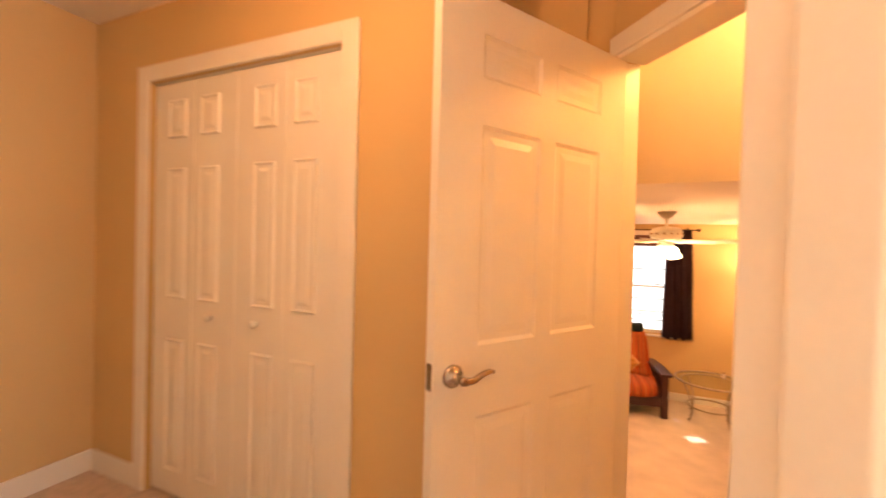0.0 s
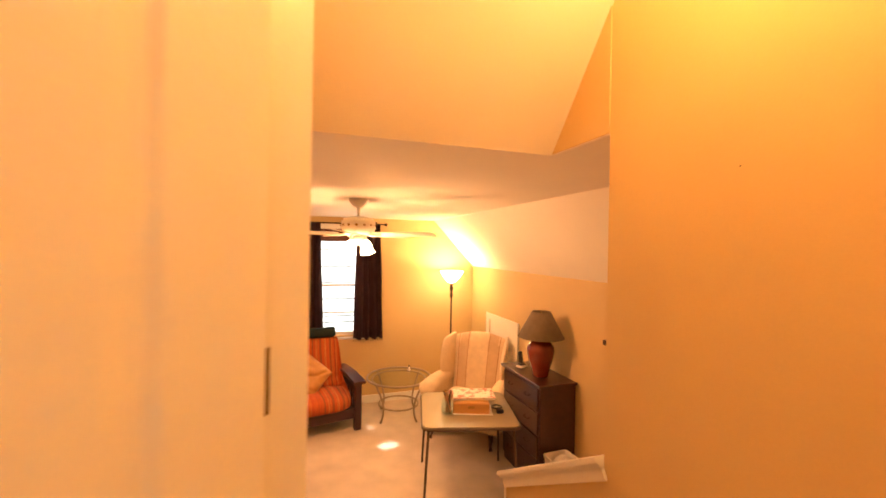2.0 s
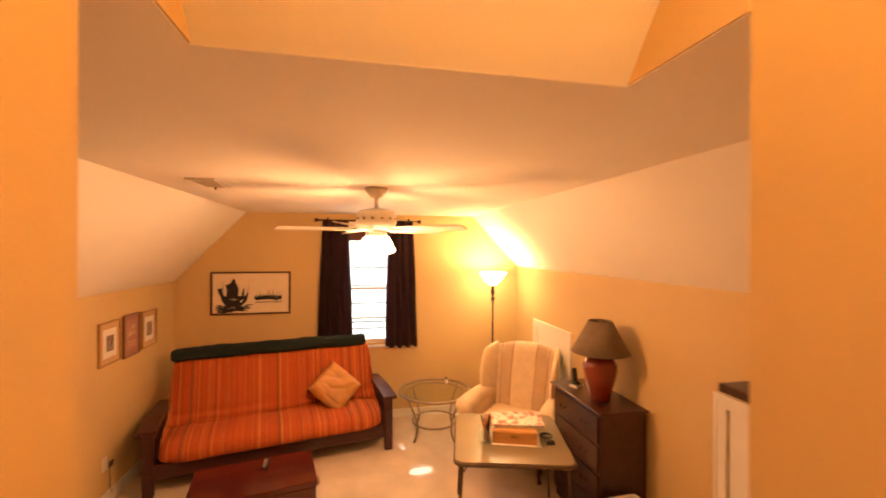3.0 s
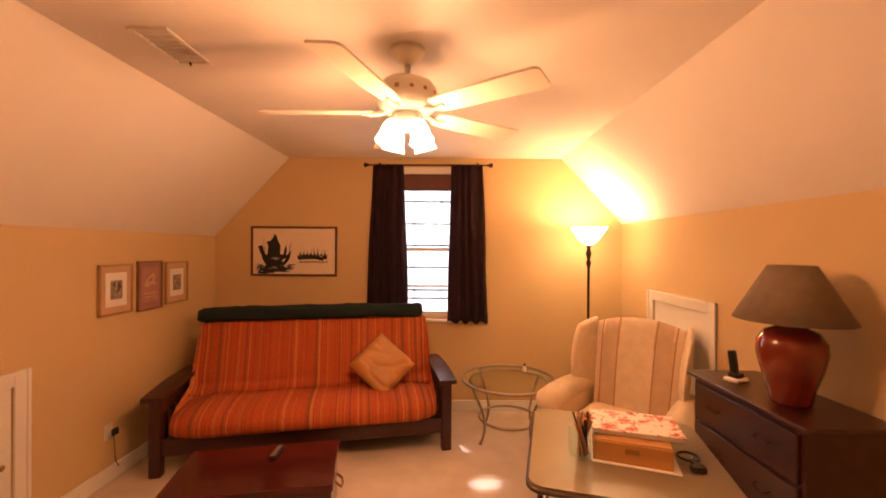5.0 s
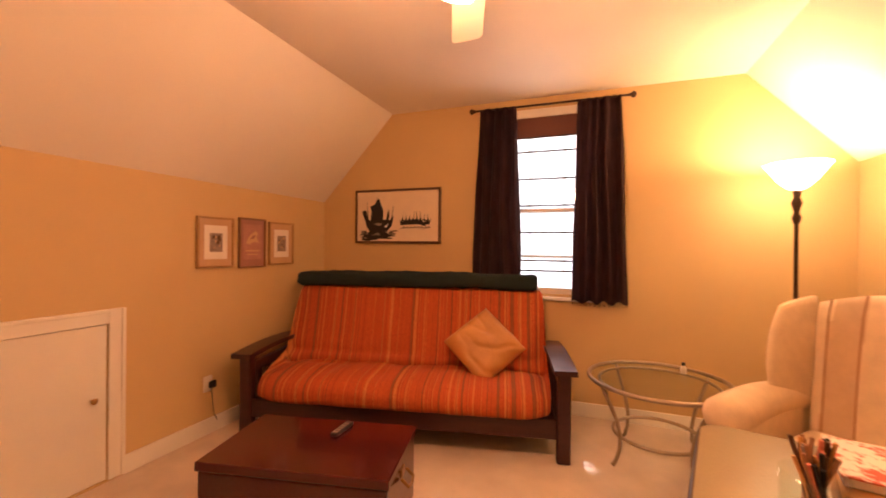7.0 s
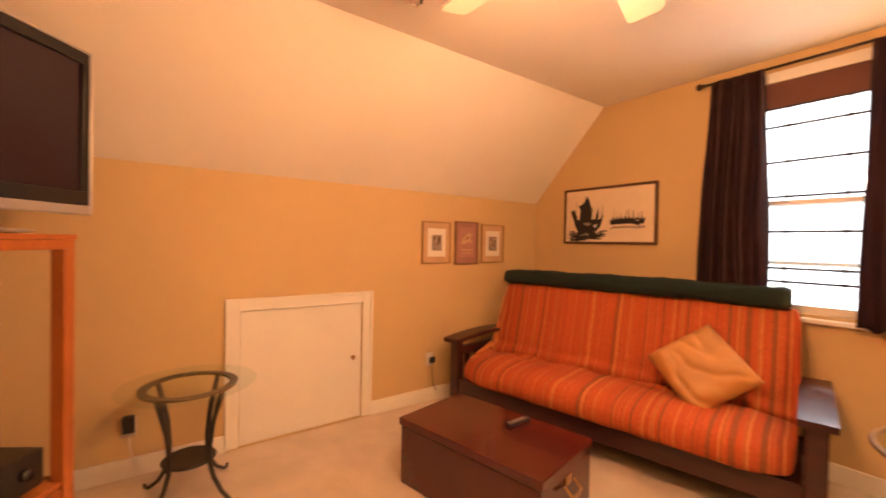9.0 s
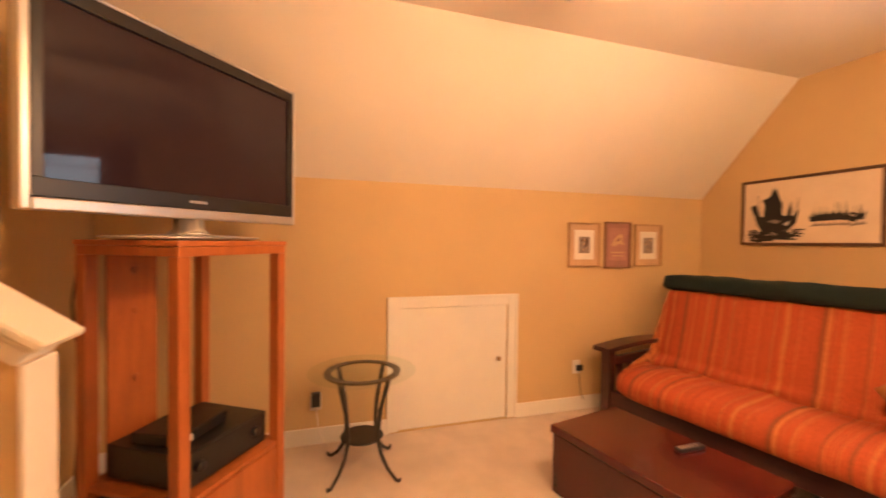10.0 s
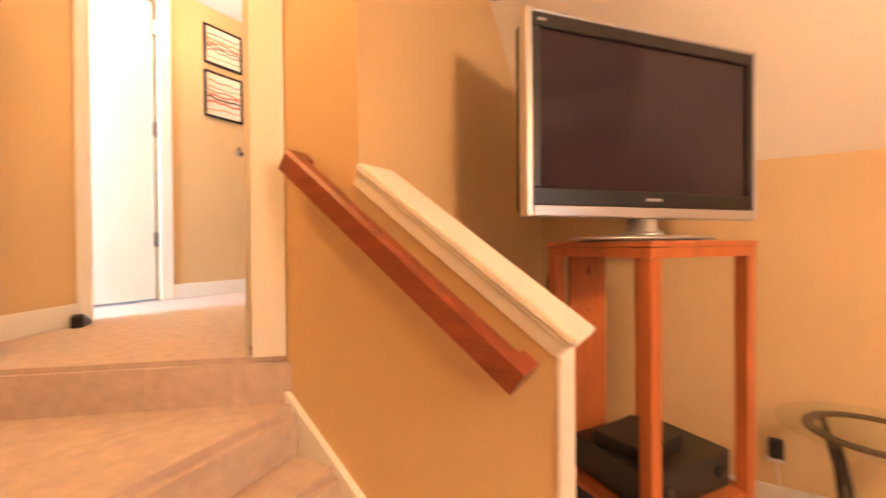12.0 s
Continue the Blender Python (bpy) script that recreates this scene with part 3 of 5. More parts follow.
# baseboards of the room
bm = bmesh.new()
for a, b in (((0, 3.065, 0), (0.014, FAR, 0.115)), ((0, BACK, 0), (0.014, 2.02, 0.115)), ((0.014, FAR - 0.014, 0), (W - 0.014, FAR, 0.115)), ((W - 0.014, BACK, 0), (W, FAR, 0.115)),
             ((0.014, BACK, 0), (SL - TH, BACK + 0.014, 0.115)), ((SR + TH, BACK, 0), (W - 0.014, BACK + 0.014, 0.115))):
    box(bm, a, b, 0.004)
setting("baseboard", bm, WHITE, "white baseboard round the attic room", "baseboard")


def hatch(x, y0, y1, z0, z1, face, name, knob_y, label):
    """A flush access panel set into a knee wall, with moulded casing. face: +1 looks along +x."""
    h = thing(name, pose(0, 0, 0), label, "access door", "knee wall access doors")
    part("panel", new_box((x - face * 0.03, y0 + 0.004, z0 + 0.004), (x - face * 0.004, y1 - 0.004, z1 - 0.004), 0.003), WHITE, h)
    cw = 0.085
    lo = z0 if z0 < 0.1 else z0 - cw
    for a, b, nm in (((y0 - cw, lo), (y0, z1 + cw), "casing"), ((y1, lo), (y1 + cw, z1 + cw), "casing"), ((y0, z1), (y1, z1 + cw), "casing")):
        c = new_box((x, a[0], a[1]), (x + face * 0.014, b[0], b[1]), 0.004)
        if nm == "casing":
            wide = b[0] - a[0] > 0.2
            q0, q1 = ((a[0], b[1] - 0.022), (b[0], b[1])) if wide else ((a[0], a[1]), (a[0] + 0.022, b[1])) if a[0] < y0 else ((b[0] - 0.022, a[1]), (b[0], b[1]))
            box(c, (x, q0[0], q0[1]), (x + face * 0.022, q1[0], q1[1]), 0.004)
        part(nm, c, WHITE, h, "white moulded casing")
    if z0 > 0.1:
        part("casing", new_box((x, y0, lo), (x + face * 0.014, y1, z0), 0.004), WHITE, h, "white moulded casing")
    if knob_y:
        b = bmesh.new()
        lathe(b, [(0.008, 0), (0.007, 0.014), (0.017, 0.024), (0.018, 0.03), (0.008, 0.038), (0.0, 0.038)], 16, (x - face * 0.004, knob_y, 0.5 if z0 < 0.1 else 0.85), pose(0, 0, 0, 0, 90 * face, 0))
        part("knob", b, BRASS, h, "round aged brass knob", True)
    return h


hatch(0, 2.10, 2.985, 0.012, 0.925, 1, "access_door", 2.905, "low white access door in the knee wall, shut")
for y0, y1, z0, z1 in HATCHES_R:
    hatch(W, y0, y1, z0, z1, -1, "access_hatch", None, "white access hatch in the knee wall, shut")

# window
win = tagged(new("window_1"), "white sash window with grilles and brown roller shade", "window", "", "structure")
bm = bmesh.new()
for a, b in (((WX0 - 0.07, FAR - 0.016, WZ0 - 0.02), (WX0, FAR, WZ1 + 0.07)), ((WX1, FAR - 0.016, WZ0 - 0.02), (WX1 + 0.07, FAR, WZ1 + 0.07)), ((WX0, FAR - 0.016, WZ1), (WX1, FAR, WZ1 + 0.07))):
    box(bm, a, b, 0.004)
part("window_casing", bm, WHITE, win)
part("window_sill", new_box((WX0 - 0.10, FAR - 0.045, WZ0 - 0.05), (WX1 + 0.10, FAR + 0.05, WZ0 - 0.021), 0.006), WHITE, win)
for nm, z0, z1, y, foot, head in (("lower_sash", WZ0, 1.735, FAR + 0.035, 0.05, 0.03), ("upper_sash", 1.70, WZ1, FAR + 0.07, 0.03, 0.04)):
    b = bmesh.new()
    s = 0.035
    for a, c in (((WX0, z0), (WX0 + s, z1)), ((WX1 - s, z0), (WX1, z1)), ((WX0 + s, z0), (WX1 - s, z0 + foot)), ((WX0 + s, z1 - head), (WX1 - s, z1))):
        box(b, (a[0], y, a[1]), (c[0], y + 0.03, c[1]), 0.003)
    sash = part(nm, b, WHITE, win)
    g = part("pane", new_box((WX0 + s, y + 0.013, z0 + foot), (WX1 - s, y + 0.017, z1 - head)), PANE, sash)
    g.visible_shadow = False
part("storm_rail", new_box((WX0, FAR + 0.104, 1.305), (WX1, FAR + 0.118, 1.330), 0.003), WHITE, win, "pale rail of the outer storm window")
# a folding blind: bunched brown cloth at the top, thin dark battens hung on two cords
b = bmesh.new()
for k in range(4):
    box(b, (WX0 + 0.01, FAR + 0.004 + 0.005 * k, 2.355 + 0.012 * (k % 2)), (WX1 - 0.01, FAR + 0.008 + 0.005 * k, 2.545 - 0.01 * k), 0.0015)
part("blind_cloth", b, SHADEBROWN, win, "brown folding blind bunched at the top")
for z in (2.352, 2.228, 1.991, 1.759, 1.526, 1.283, 1.195):
    b = bmesh.new()
    tube(b, [(WX0 + 0.008, FAR + 0.020, z), (WX1 - 0.008, FAR + 0.020, z)], 0.0075, 8)
    for x in (WX0 + 0.20, WX1 - 0.20):
        tube(b, [(x - 0.012, FAR + 0.020, z), (x + 0.012, FAR + 0.020, z)], 0.0115, 8)
    part("blind_batten", b, IRON, win, "thin dark blind batten")
for x in (WX0 + 0.20, WX1 - 0.20):
    b = bmesh.new()
    tube(b, [(x, FAR + 0.020, 1.18), (x, FAR + 0.020, 2.36)], 0.0016, 5)
    part("blind_cord", b, PAPER, win, "thin pale cord")

# outside: lawn, and a glowing white board in place of the bright view
bm = bmesh.new()
prism(bm, [(-90, -60, -3.2), (90, -60, -3.2), (90, 400, -3.2), (-90, 400, -3.2)], (0, 0, -0.2))
setting("ground", bm, GRASS, "lawn outside, below the window", "ground")

# emissive board added a few metres out, so the panes look washed-out white
BOARDGLOW = glowing("glowing_white_board", (1.0, 0.985, 0.97), 1.9, (0.8, 0.8, 0.8))
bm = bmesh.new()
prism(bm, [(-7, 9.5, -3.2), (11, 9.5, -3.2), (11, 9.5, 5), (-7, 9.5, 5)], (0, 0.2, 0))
setting("backdrop", bm, BOARDGLOW, "glowing white board standing in for the bright view outside", "backdrop")
# an unseen tree added beyond the gable to block all but flecks of sun
LEAF = material("tree_leaf", (0.06, 0.10, 0.03), 0.6, vary=0.4, scale=8)
BARK = material("tree_bark", (0.12, 0.085, 0.06), 0.9, vary=0.4, scale=10, bump=0.8, grain=40)
tree = thing("tree", pose(-0.9, 8.2, -3.2), "unseen leafy tree added to break the sun into flecks", "tree")
b = bmesh.new()
tube(b, [(0, 0, 0), (0.05, 0, 2.5), (0.2, 0.05, 5.0), (0.7, -0.1, 7.2), (1.5, -0.2, 8.6), (2.3, -0.2, 9.4)], [0.20, 0.17, 0.14, 0.11, 0.07, 0.03], 12)
tube(b, [(0.3, 0.05, 5.4), (-0.4, 0.2, 7.0), (-0.7, 0.3, 8.6)], [0.10, 0.07, 0.03], 10)
tube(b, [(0.9, -0.1, 7.6), (1.9, -0.3, 8.1), (3.0, -0.3, 8.5)], [0.07, 0.05, 0.02], 8)
part("trunk", b, BARK, tree, "", True)
random.seed(21)
ray = SUN_FROM.normalized()
# chosen sun patches; leaves on the rays to them are left out
FLECKS = ((Vector((2.735, 3.655, 0)), 0.055), (Vector((2.825, 3.69, 0)), 0.035), (Vector((2.425, 4.57, 0.62)), 0.06))
verts, faces = [], []
for k in range(16000):
    while True:
        c = Vector((random.uniform(-1, 1), random.uniform(-1, 1), random.uniform(-1, 1)))
        if c.length < 1:
            break
    c = Vector((2.25 + 1.75 * c.x, -0.2 + 0.9 * c.y, 9.5 + 1.7 * c.z))
    w = c + Vector((-0.9, 8.2, -3.2))
    if any(((w - p) - ray * (w - p).dot(ray)).length < r + 0.052 for p, r in FLECKS):
        continue
    u = Vector((random.gauss(0, 1), random.gauss(0, 1), random.gauss(0, 0.6))).normalized()
    v = u.orthogonal().normalized()
    n = len(verts)
    verts += [c - 0.055 * u, c + 0.04 * v, c + 0.06 * u, c - 0.04 * v]
    faces.append((n, n + 1, n + 2, n + 3))
me = bpy.data.meshes.new("crown")
me.from_pydata([tuple(v) for v in verts], [], faces)
me.materials.append(LEAF)
new("crown", me).parent = tree

stop = thing("door_wedge", Q @ pose(0.10, 0.05, 0.001, 0, 0, 25), "black rubber door wedge on the hall carpet", "door stop")
bw = bmesh.new()
prism(bw, [(-0.09, -0.025, 0), (0.09, -0.025, 0), (0.09, -0.025, 0.055), (0.06, -0.025, 0.07), (-0.03, -0.025, 0.03)], (0, 0.05, 0))
bmesh.ops.bevel(bw, geom=list(bw.edges), offset=0.004, segments=2, affect="EDGES")
part("wedge", bw, BLACK, stop)

# ---- curtains and rod ----
def curtain(name, x0, x1, b0, b1, z0, z1, folds, seed):
    """A hanging cloth with deepening folds: x0 to x1 at the rod, b0 to b1 at the hem."""
    b = bmesh.new()
    n, rows = 72, 26
    vs = []
    for j in range(rows + 1):
        f = j / rows
        row = []
        for i in range(n + 1):
            u = i / n
            g = (1 - f) ** 0.8
            x = (x0 + (x1 - x0) * u) * (1 - g) + (b0 + (b1 - b0) * u) * g + 0.012 * noise.noise(Vector((u * 4 + seed, f * 2.0, 1)))
            amp = 0.018 + 0.016 * (1 - f)
            y = 4.915 + amp * math.sin(2 * math.pi * folds * u + 3.2 * noise.noise(Vector((u * 2.4, f * 1.3, seed)))) + 0.012 * noise.noise(Vector((u * 9 + seed, f * 3, 5)))
            z = z0 + (z1 - z0) * f + (0.012 * math.sin(u * 23 + seed) if j == 0 else 0)
            row.append(b.verts.new((x, y, z)))
        vs.append(row)
    for j in range(rows):
        for i in range(n):
            b.faces.new((vs[j][i], vs[j][i + 1], vs[j + 1][i + 1], vs[j + 1][i]))
    bmesh.ops.solidify(b, geom=list(b.faces), thickness=0.004)
    t = thing(name, pose(0, 0, 0), "dark plum-black curtain panel hanging on a rod", "curtain", "window curtains")
    part("cloth", b, BLACKCLOTH, t, "", True)
    h = bmesh.new()
    for k in range(24):
        x = b0 + (b1 - b0) * (k + 0.5) / 24
        tube(h, [(x, 4.915, z0 + 0.004), (x + 0.004 * math.sin(k * 3), 4.915, z0 - 0.03)], 0.0022, 5)
    part("fringe", h, BLACKCLOTH, t)
    return t


curtain("curtain", 1.70, 2.02, 1.645, 2.085, 0.955, 2.605, 4, 2.0)
curtain("curtain", 2.52, 2.845, 2.49, 2.915, 0.955, 2.605, 4, 7.0)
rod = thing("curtain_rod", pose(0, 0, 0), "dark bronze curtain rod with ball finials", "curtain rod")
b = bmesh.new()
tube(b, [(1.66, 4.92, 2.60), (2.90, 4.92, 2.60)], 0.009, 12)
part("pole", b, BRONZE, rod, "", True)
for x, s in ((1.66, -1), (2.90, 1)):
    b = bmesh.new()
    lathe(b, [(0.009, 0), (0.016, 0.006), (0.010, 0.012), (0.024, 0.028), (0.026, 0.038), (0.018, 0.052), (0.0, 0.058)], 16, (x, 4.92, 2.60), pose(0, 0, 0, 0, 90 * s, 0))
    part("finial", b, BRONZE, rod, "", True)
for x in (1.76, 2.80):
    b = new_box((x - 0.012, 4.985, 2.56), (x + 0.012, 5.0, 2.64), 0.003)
    tube(b, [(x, 4.99, 2.60), (x, 4.92, 2.60)], 0.007, 8)
    part("bracket", b, BRONZE, rod)

# ---- futon ----
FU = Matrix.Translation((1.399, 3.908, 0)) @ pose(0, 0, 0, 0, 0, 12.0)
futon = thing("futon_sofa", FU, "mahogany futon sofa with striped orange cotton mattress", "sofa")
HW = 1.155
for s in (-1, 1):
    b = bmesh.new()
    x0, x1 = sorted((s * HW, s * (HW - 0.085)))
    box(b, (x0, 0.0, 0), (x1, 0.075, 0.585), 0.010)
    part("front_leg", b, MAHOGANY, futon)
    part("back_leg", new_box((x0, 0.72, 0), (x1, 0.80, 0.585), 0.010), MAHOGANY, futon)
    b = bmesh.new()
    pts = []
    for k in range(9):
        y = -0.05 + k * 0.108
        z = 0.600 + 0.022 * math.sin(math.pi * k / 8)
        pts.append((y, z))
    xa, xb = x0 - 0.03, x1 + 0.03
    rings = [[b.verts.new(p) for p in ((xa, y, z - 0.016), (xb, y, z - 0.016), (xb, y, z + 0.018), (xa, y, z + 0.018))] for y, z in pts]
    for r, q in zip(rings, rings[1:]):
        for k in range(4):
            b.faces.new((r[k], r[(k + 1) % 4], q[(k + 1) % 4], q[k]))
    b.faces.new(rings[0][::-1])
    b.faces.new(rings[-1])
    bmesh.ops.bevel(b, geom=[e for e in b.edges if e.calc_face_angle(0) > 0.8], offset=0.010, segments=3, affect="EDGES")
    part("armrest", b, MAHOGANY, futon, "polished mahogany armrest")
    part("side_rail", new_box((x0 + 0.02, 0.075, 0.13), (x1 - 0.02, 0.72, 0.22), 0.006), MAHOGANY, futon)
    part("side_rail", new_box((x0 + 0.02, 0.075, 0.46), (x1 - 0.02, 0.72, 0.53), 0.006), MAHOGANY, futon)
    for k in range(5):
        y = 0.15 + k * 0.125
        part("side_slat", new_box((x0 + 0.03, y, 0.22), (x1 - 0.03, y + 0.045, 0.46), 0.003), MAHOGANY, futon)
part("front_rail", new_box((-HW + 0.085, 0.02, 0.15), (HW - 0.085, 0.05, 0.28), 0.006), MAHOGANY, futon)
part("back_rail", new_box((-HW + 0.085, 0.74, 0.15), (HW - 0.085, 0.77, 0.26), 0.006), MAHOGANY, futon)
part("seat_deck", new_box((-HW + 0.09, 0.05, 0.24), (HW - 0.09, 0.66, 0.27), 0.004), MAHOGANY, futon)


def mattress():
    """One folded mattress: a soft seat that turns up into a leaning back, with tufts and creases."""
    b = bmesh.new()
    path = [(-0.055, 0.30), (-0.06, 0.37), (-0.03, 0.435), (0.05, 0.462), (0.16, 0.476), (0.27, 0.478), (0.37, 0.466), (0.42, 0.457), (0.462, 0.466), (0.497, 0.445), (0.512, 0.375), (0.522, 0.375), (0.508, 0.452), (0.512, 0.494), (0.550, 0.516), (0.545, 0.56), (0.572, 0.64),
            (0.61, 0.78), (0.64, 0.90), (0.665, 1.00), (0.69, 1.055), (0.74, 1.065), (0.78, 1.02), (0.76, 0.85), (0.72, 0.62), (0.68, 0.42), (0.62, 0.285), (0.40, 0.272), (0.15, 0.272), (0.0, 0.272)]
    n = 64
    rows = []
    for i in range(n + 1):
        u = 2 * i / n - 1
        x = u * (HW - 0.105)
        end = 1 - abs(u) ** 14
        row = []
        for k, (y, z) in enumerate(path):
            cy, cz = (0.30, 0.36) if z < 0.485 and y < 0.51 else (0.68, max(0.36, min(0.98, z)))
            py, pz = cy + (y - cy) * (0.72 + 0.28 * end), cz + (z - cz) * (0.72 + 0.28 * end)
            d = 0.014 * noise.noise(Vector((x * 3.1, k * 0.55, 2.0))) + 0.007 * noise.noise(Vector((x * 9.0, k * 0.9, 6.0)))
            if 6 < k < 16:
                d += 0.020 * noise.noise(Vector((x * 4.0, k * 1.9, 9.0))) + 0.011 * noise.noise(Vector((x * 13.0, k * 2.3, 4.0)))
            tuft = 0.0
            if k in (4, 5, 17, 18):
                tuft = 0.018 * math.exp(-((math.sin(math.pi * (x + 1.0) / 0.42)) / 0.35) ** 2)
            lift = d - tuft
            row.append(b.verts.new((x, py - (lift if k > 10 else 0), pz + (lift if k <= 10 else 0))))
        rows.append(row)
    m = len(path)
    for r, q in zip(rows, rows[1:]):
        for k in range(m):
            b.faces.new((r[k], r[(k + 1) % m], q[(k + 1) % m], q[k]))
    b.faces.new(rows[0])
    b.faces.new(rows[-1][::-1])
    return b


mt = part("mattress", mattress(), STRIPE, futon, "orange, rust and olive striped cotton mattress", True)
mt.modifiers.new("soft", "SUBSURF").levels = 1
mt.modifiers["soft"].render_levels = 1

b = bmesh.new()
n, sides = 60, 14
rings = []
for i in range(n + 1):
    u = i / n
    x = -1.055 + 2.05 * u
    end = min(1.0, 40 * u + 0.45, 40 * (1 - u) + 0.45) ** 0.5
    ring = []
    for k in range(sides):
        a = 2 * math.pi * k / sides
        square = (abs(math.cos(a)) ** 3.2 + abs(math.sin(a)) ** 3.2) ** (-1 / 3.2)
        r = 0.066 * square + 0.017 * noise.noise(Vector((x * 3, 1.5 * math.cos(a), 1.5 * math.sin(a)))) + 0.010 * noise.noise(Vector((x * 14, k * 0.8, 1.3)))
        ring.append(b.verts.new((x, 0.705 + 1.15 * r * (0.3 + 0.7 * end) * math.cos(a), 1.105 + r * (0.3 + 0.7 * end) * math.sin(a) + 0.012 * math.sin(3 * u))))
    rings.append(ring)
for r, q in zip(rings, rings[1:]):
    for k in range(sides):
        b.faces.new((r[k], r[(k + 1) % sides], q[(k + 1) % sides], q[k]))
b.faces.new(rings[0][::-1])
b.faces.new(rings[-1])
roll = tagged(part("rolled_blanket", b, GREEN, None, "", True), "dark green fleece blanket rolled along the futon back", "blanket")
roll.matrix_world = FU

b = bmesh.new()
cushion(b, (0.44, 0.44, 0.17), 0.0, 36, 0.6, None, 0.042, 5.5)
pil = tagged(part("throw_pillow", b, GOLD, None, "", True), "gold silk throw pillow resting on one corner", "pillow")
pil.matrix_world = FU @ Matrix.Translation((0.585, 0.395, 0.655)) @ pose(0, 0, 0, 55, 0, 8) @ pose(0, 0, 0, 0, 0, 40)

# ---- trunk table ----
TR = Matrix.Translation((1.325, 3.165, 0)) @ pose(0, 0, 0, 0, 0, 11.5)
trunk = thing("storage_trunk", TR, "oxblood lacquered storage trunk used as coffee table", "trunk")
part("body", new_box((-0.455, -0.265, 0.0), (0.455, 0.265, 0.335), 0.006), TRUNKRED, trunk)
part("lid", new_box((-0.465, -0.275, 0.340), (0.465, 0.275, 0.385), 0.006), TRUNKRED, trunk, "glossy oxblood lid")
for s in (-1, 1):
    b = bmesh.new()
    box(b, (s * 0.455, -0.03, 0.26), (s * 0.462, 0.03, 0.30), 0.002)
    tube(b, [(s * 0.462, -0.05, 0.27), (s * 0.50, -0.05, 0.235), (s * 0.505, 0.0, 0.225), (s * 0.50, 0.05, 0.235), (s * 0.462, 0.05, 0.27)], 0.008, 8)
    part("handle", b, BRASS, trunk, "brass drop handle")
rem = thing("remote_control", TR @ Matrix.Translation((0.08, 0.145, 0.386)) @ pose(0, 0, 0, 0, 0, 80), "black remote control lying on the trunk", "remote control")
part("body", new_box((-0.085, -0.022, 0), (0.085, 0.022, 0.02), 0.006), BLACK, rem)
for k in range(5):
    part("button_row", new_box((-0.07 + k * 0.026, -0.014, 0.0195), (-0.056 + k * 0.026, 0.014, 0.0225), 0.001), GREYINK, rem)

# ---- round glass tables ----
gt = thing("glass_side_table", pose(3.055, 4.43, 0) @ Matrix.Diagonal((1.1, 1.1, 1.06, 1)), "round glass side table with curved pewter legs", "table")
b = bmesh.new()
lathe(b, [(0.0, 0.495), (0.375, 0.495), (0.385, 0.500), (0.385, 0.505), (0.375, 0.509), (0.0, 0.509)], 56)
part("glass_top", b, GLASS, gt, "clear round glass", True)
ring = lambda r, z, n=56: [(r * math.cos(2 * math.pi * k / n), r * math.sin(2 * math.pi * k / n), z) for k in range(n)]
b = bmesh.new()
tube(b, ring(0.385, 0.500), 0.013, 10, True)
part("rim", b, PEWTER, gt, "", True)
b = bmesh.new()
tube(b, ring(0.325, 0.478), 0.009, 8, True)
part("inner_ring", b, PEWTER, gt, "", True)
b = bmesh.new()
tube(b, ring(0.240, 0.165), 0.011, 10, True)
part("stretcher_ring", b, PEWTER, gt, "", True)
for k in range(4):
    a = radians(214 + 90 * k)
    b = bmesh.new()
    prof = [(0.375, 0.488), (0.355, 0.44), (0.315, 0.36), (0.275, 0.27), (0.252, 0.18), (0.256, 0.10), (0.280, 0.035), (0.305, 0.008)]
    tube(b, [(r * math.cos(a), r * math.sin(a), z) for r, z in prof], [0.011] * 7 + [0.013], 8)
    part("leg", b, PEWTER, gt, "", True)
bottle = thing("small_bottle", pose(3.24, 4.62, 0.5405), "tiny clear bottle with dark cap", "bottle")
b = bmesh.new()
lathe(b, [(0.018, 0), (0.02, 0.003), (0.02, 0.035), (0.010, 0.048), (0.010, 0.055)], 16)
part("body", b, PAPER, bottle, "", True)
b = bmesh.new()
lathe(b, [(0.011, 0.055), (0.011, 0.075), (0.0, 0.076)], 12)
part("cap", b, BLACK, bottle)

rt = thing("glass_plant_table", pose(0.405, 1.795, 0), "small round glass table with dark iron legs and shelf", "table")
b = bmesh.new()
lathe(b, [(0.0, 0.617), (0.325, 0.617), (0.330, 0.621), (0.325, 0.626), (0.0, 0.626)], 48)
part("glass_top", b, GLASS, rt, "clear round glass", True)
b = bmesh.new()
lathe(b, [(0.190, 0.604), (0.232, 0.604), (0.232, 0.616), (0.190, 0.616), (0.190, 0.604)], 48, caps=False)
part("top_ring", b, TABLELEG, rt, "flat brown metal ring under the glass")
b = bmesh.new()
lathe(b, [(0.0, 0.205), (0.125, 0.205), (0.132, 0.212), (0.125, 0.219), (0.0, 0.219)], 32)
part("lower_shelf", b, IRON, rt, "dark round lower shelf")
for k in range(4):
    a = radians(43 + 90 * k)
    b = bmesh.new()
    prof = [(0.205, 0.606), (0.178, 0.52), (0.142, 0.40), (0.128, 0.28), (0.130, 0.20), (0.152, 0.13), (0.20, 0.06), (0.262, 0.012), (0.285, 0.012), (0.292, 0.03)]
    tube(b, [(r * math.cos(a), r * math.sin(a), z) for r, z in prof], [0.013, 0.015, 0.014, 0.013, 0.013, 0.012, 0.011, 0.010, 0.009, 0.007], 8)
    part("leg", b, IRON, rt, "", True)

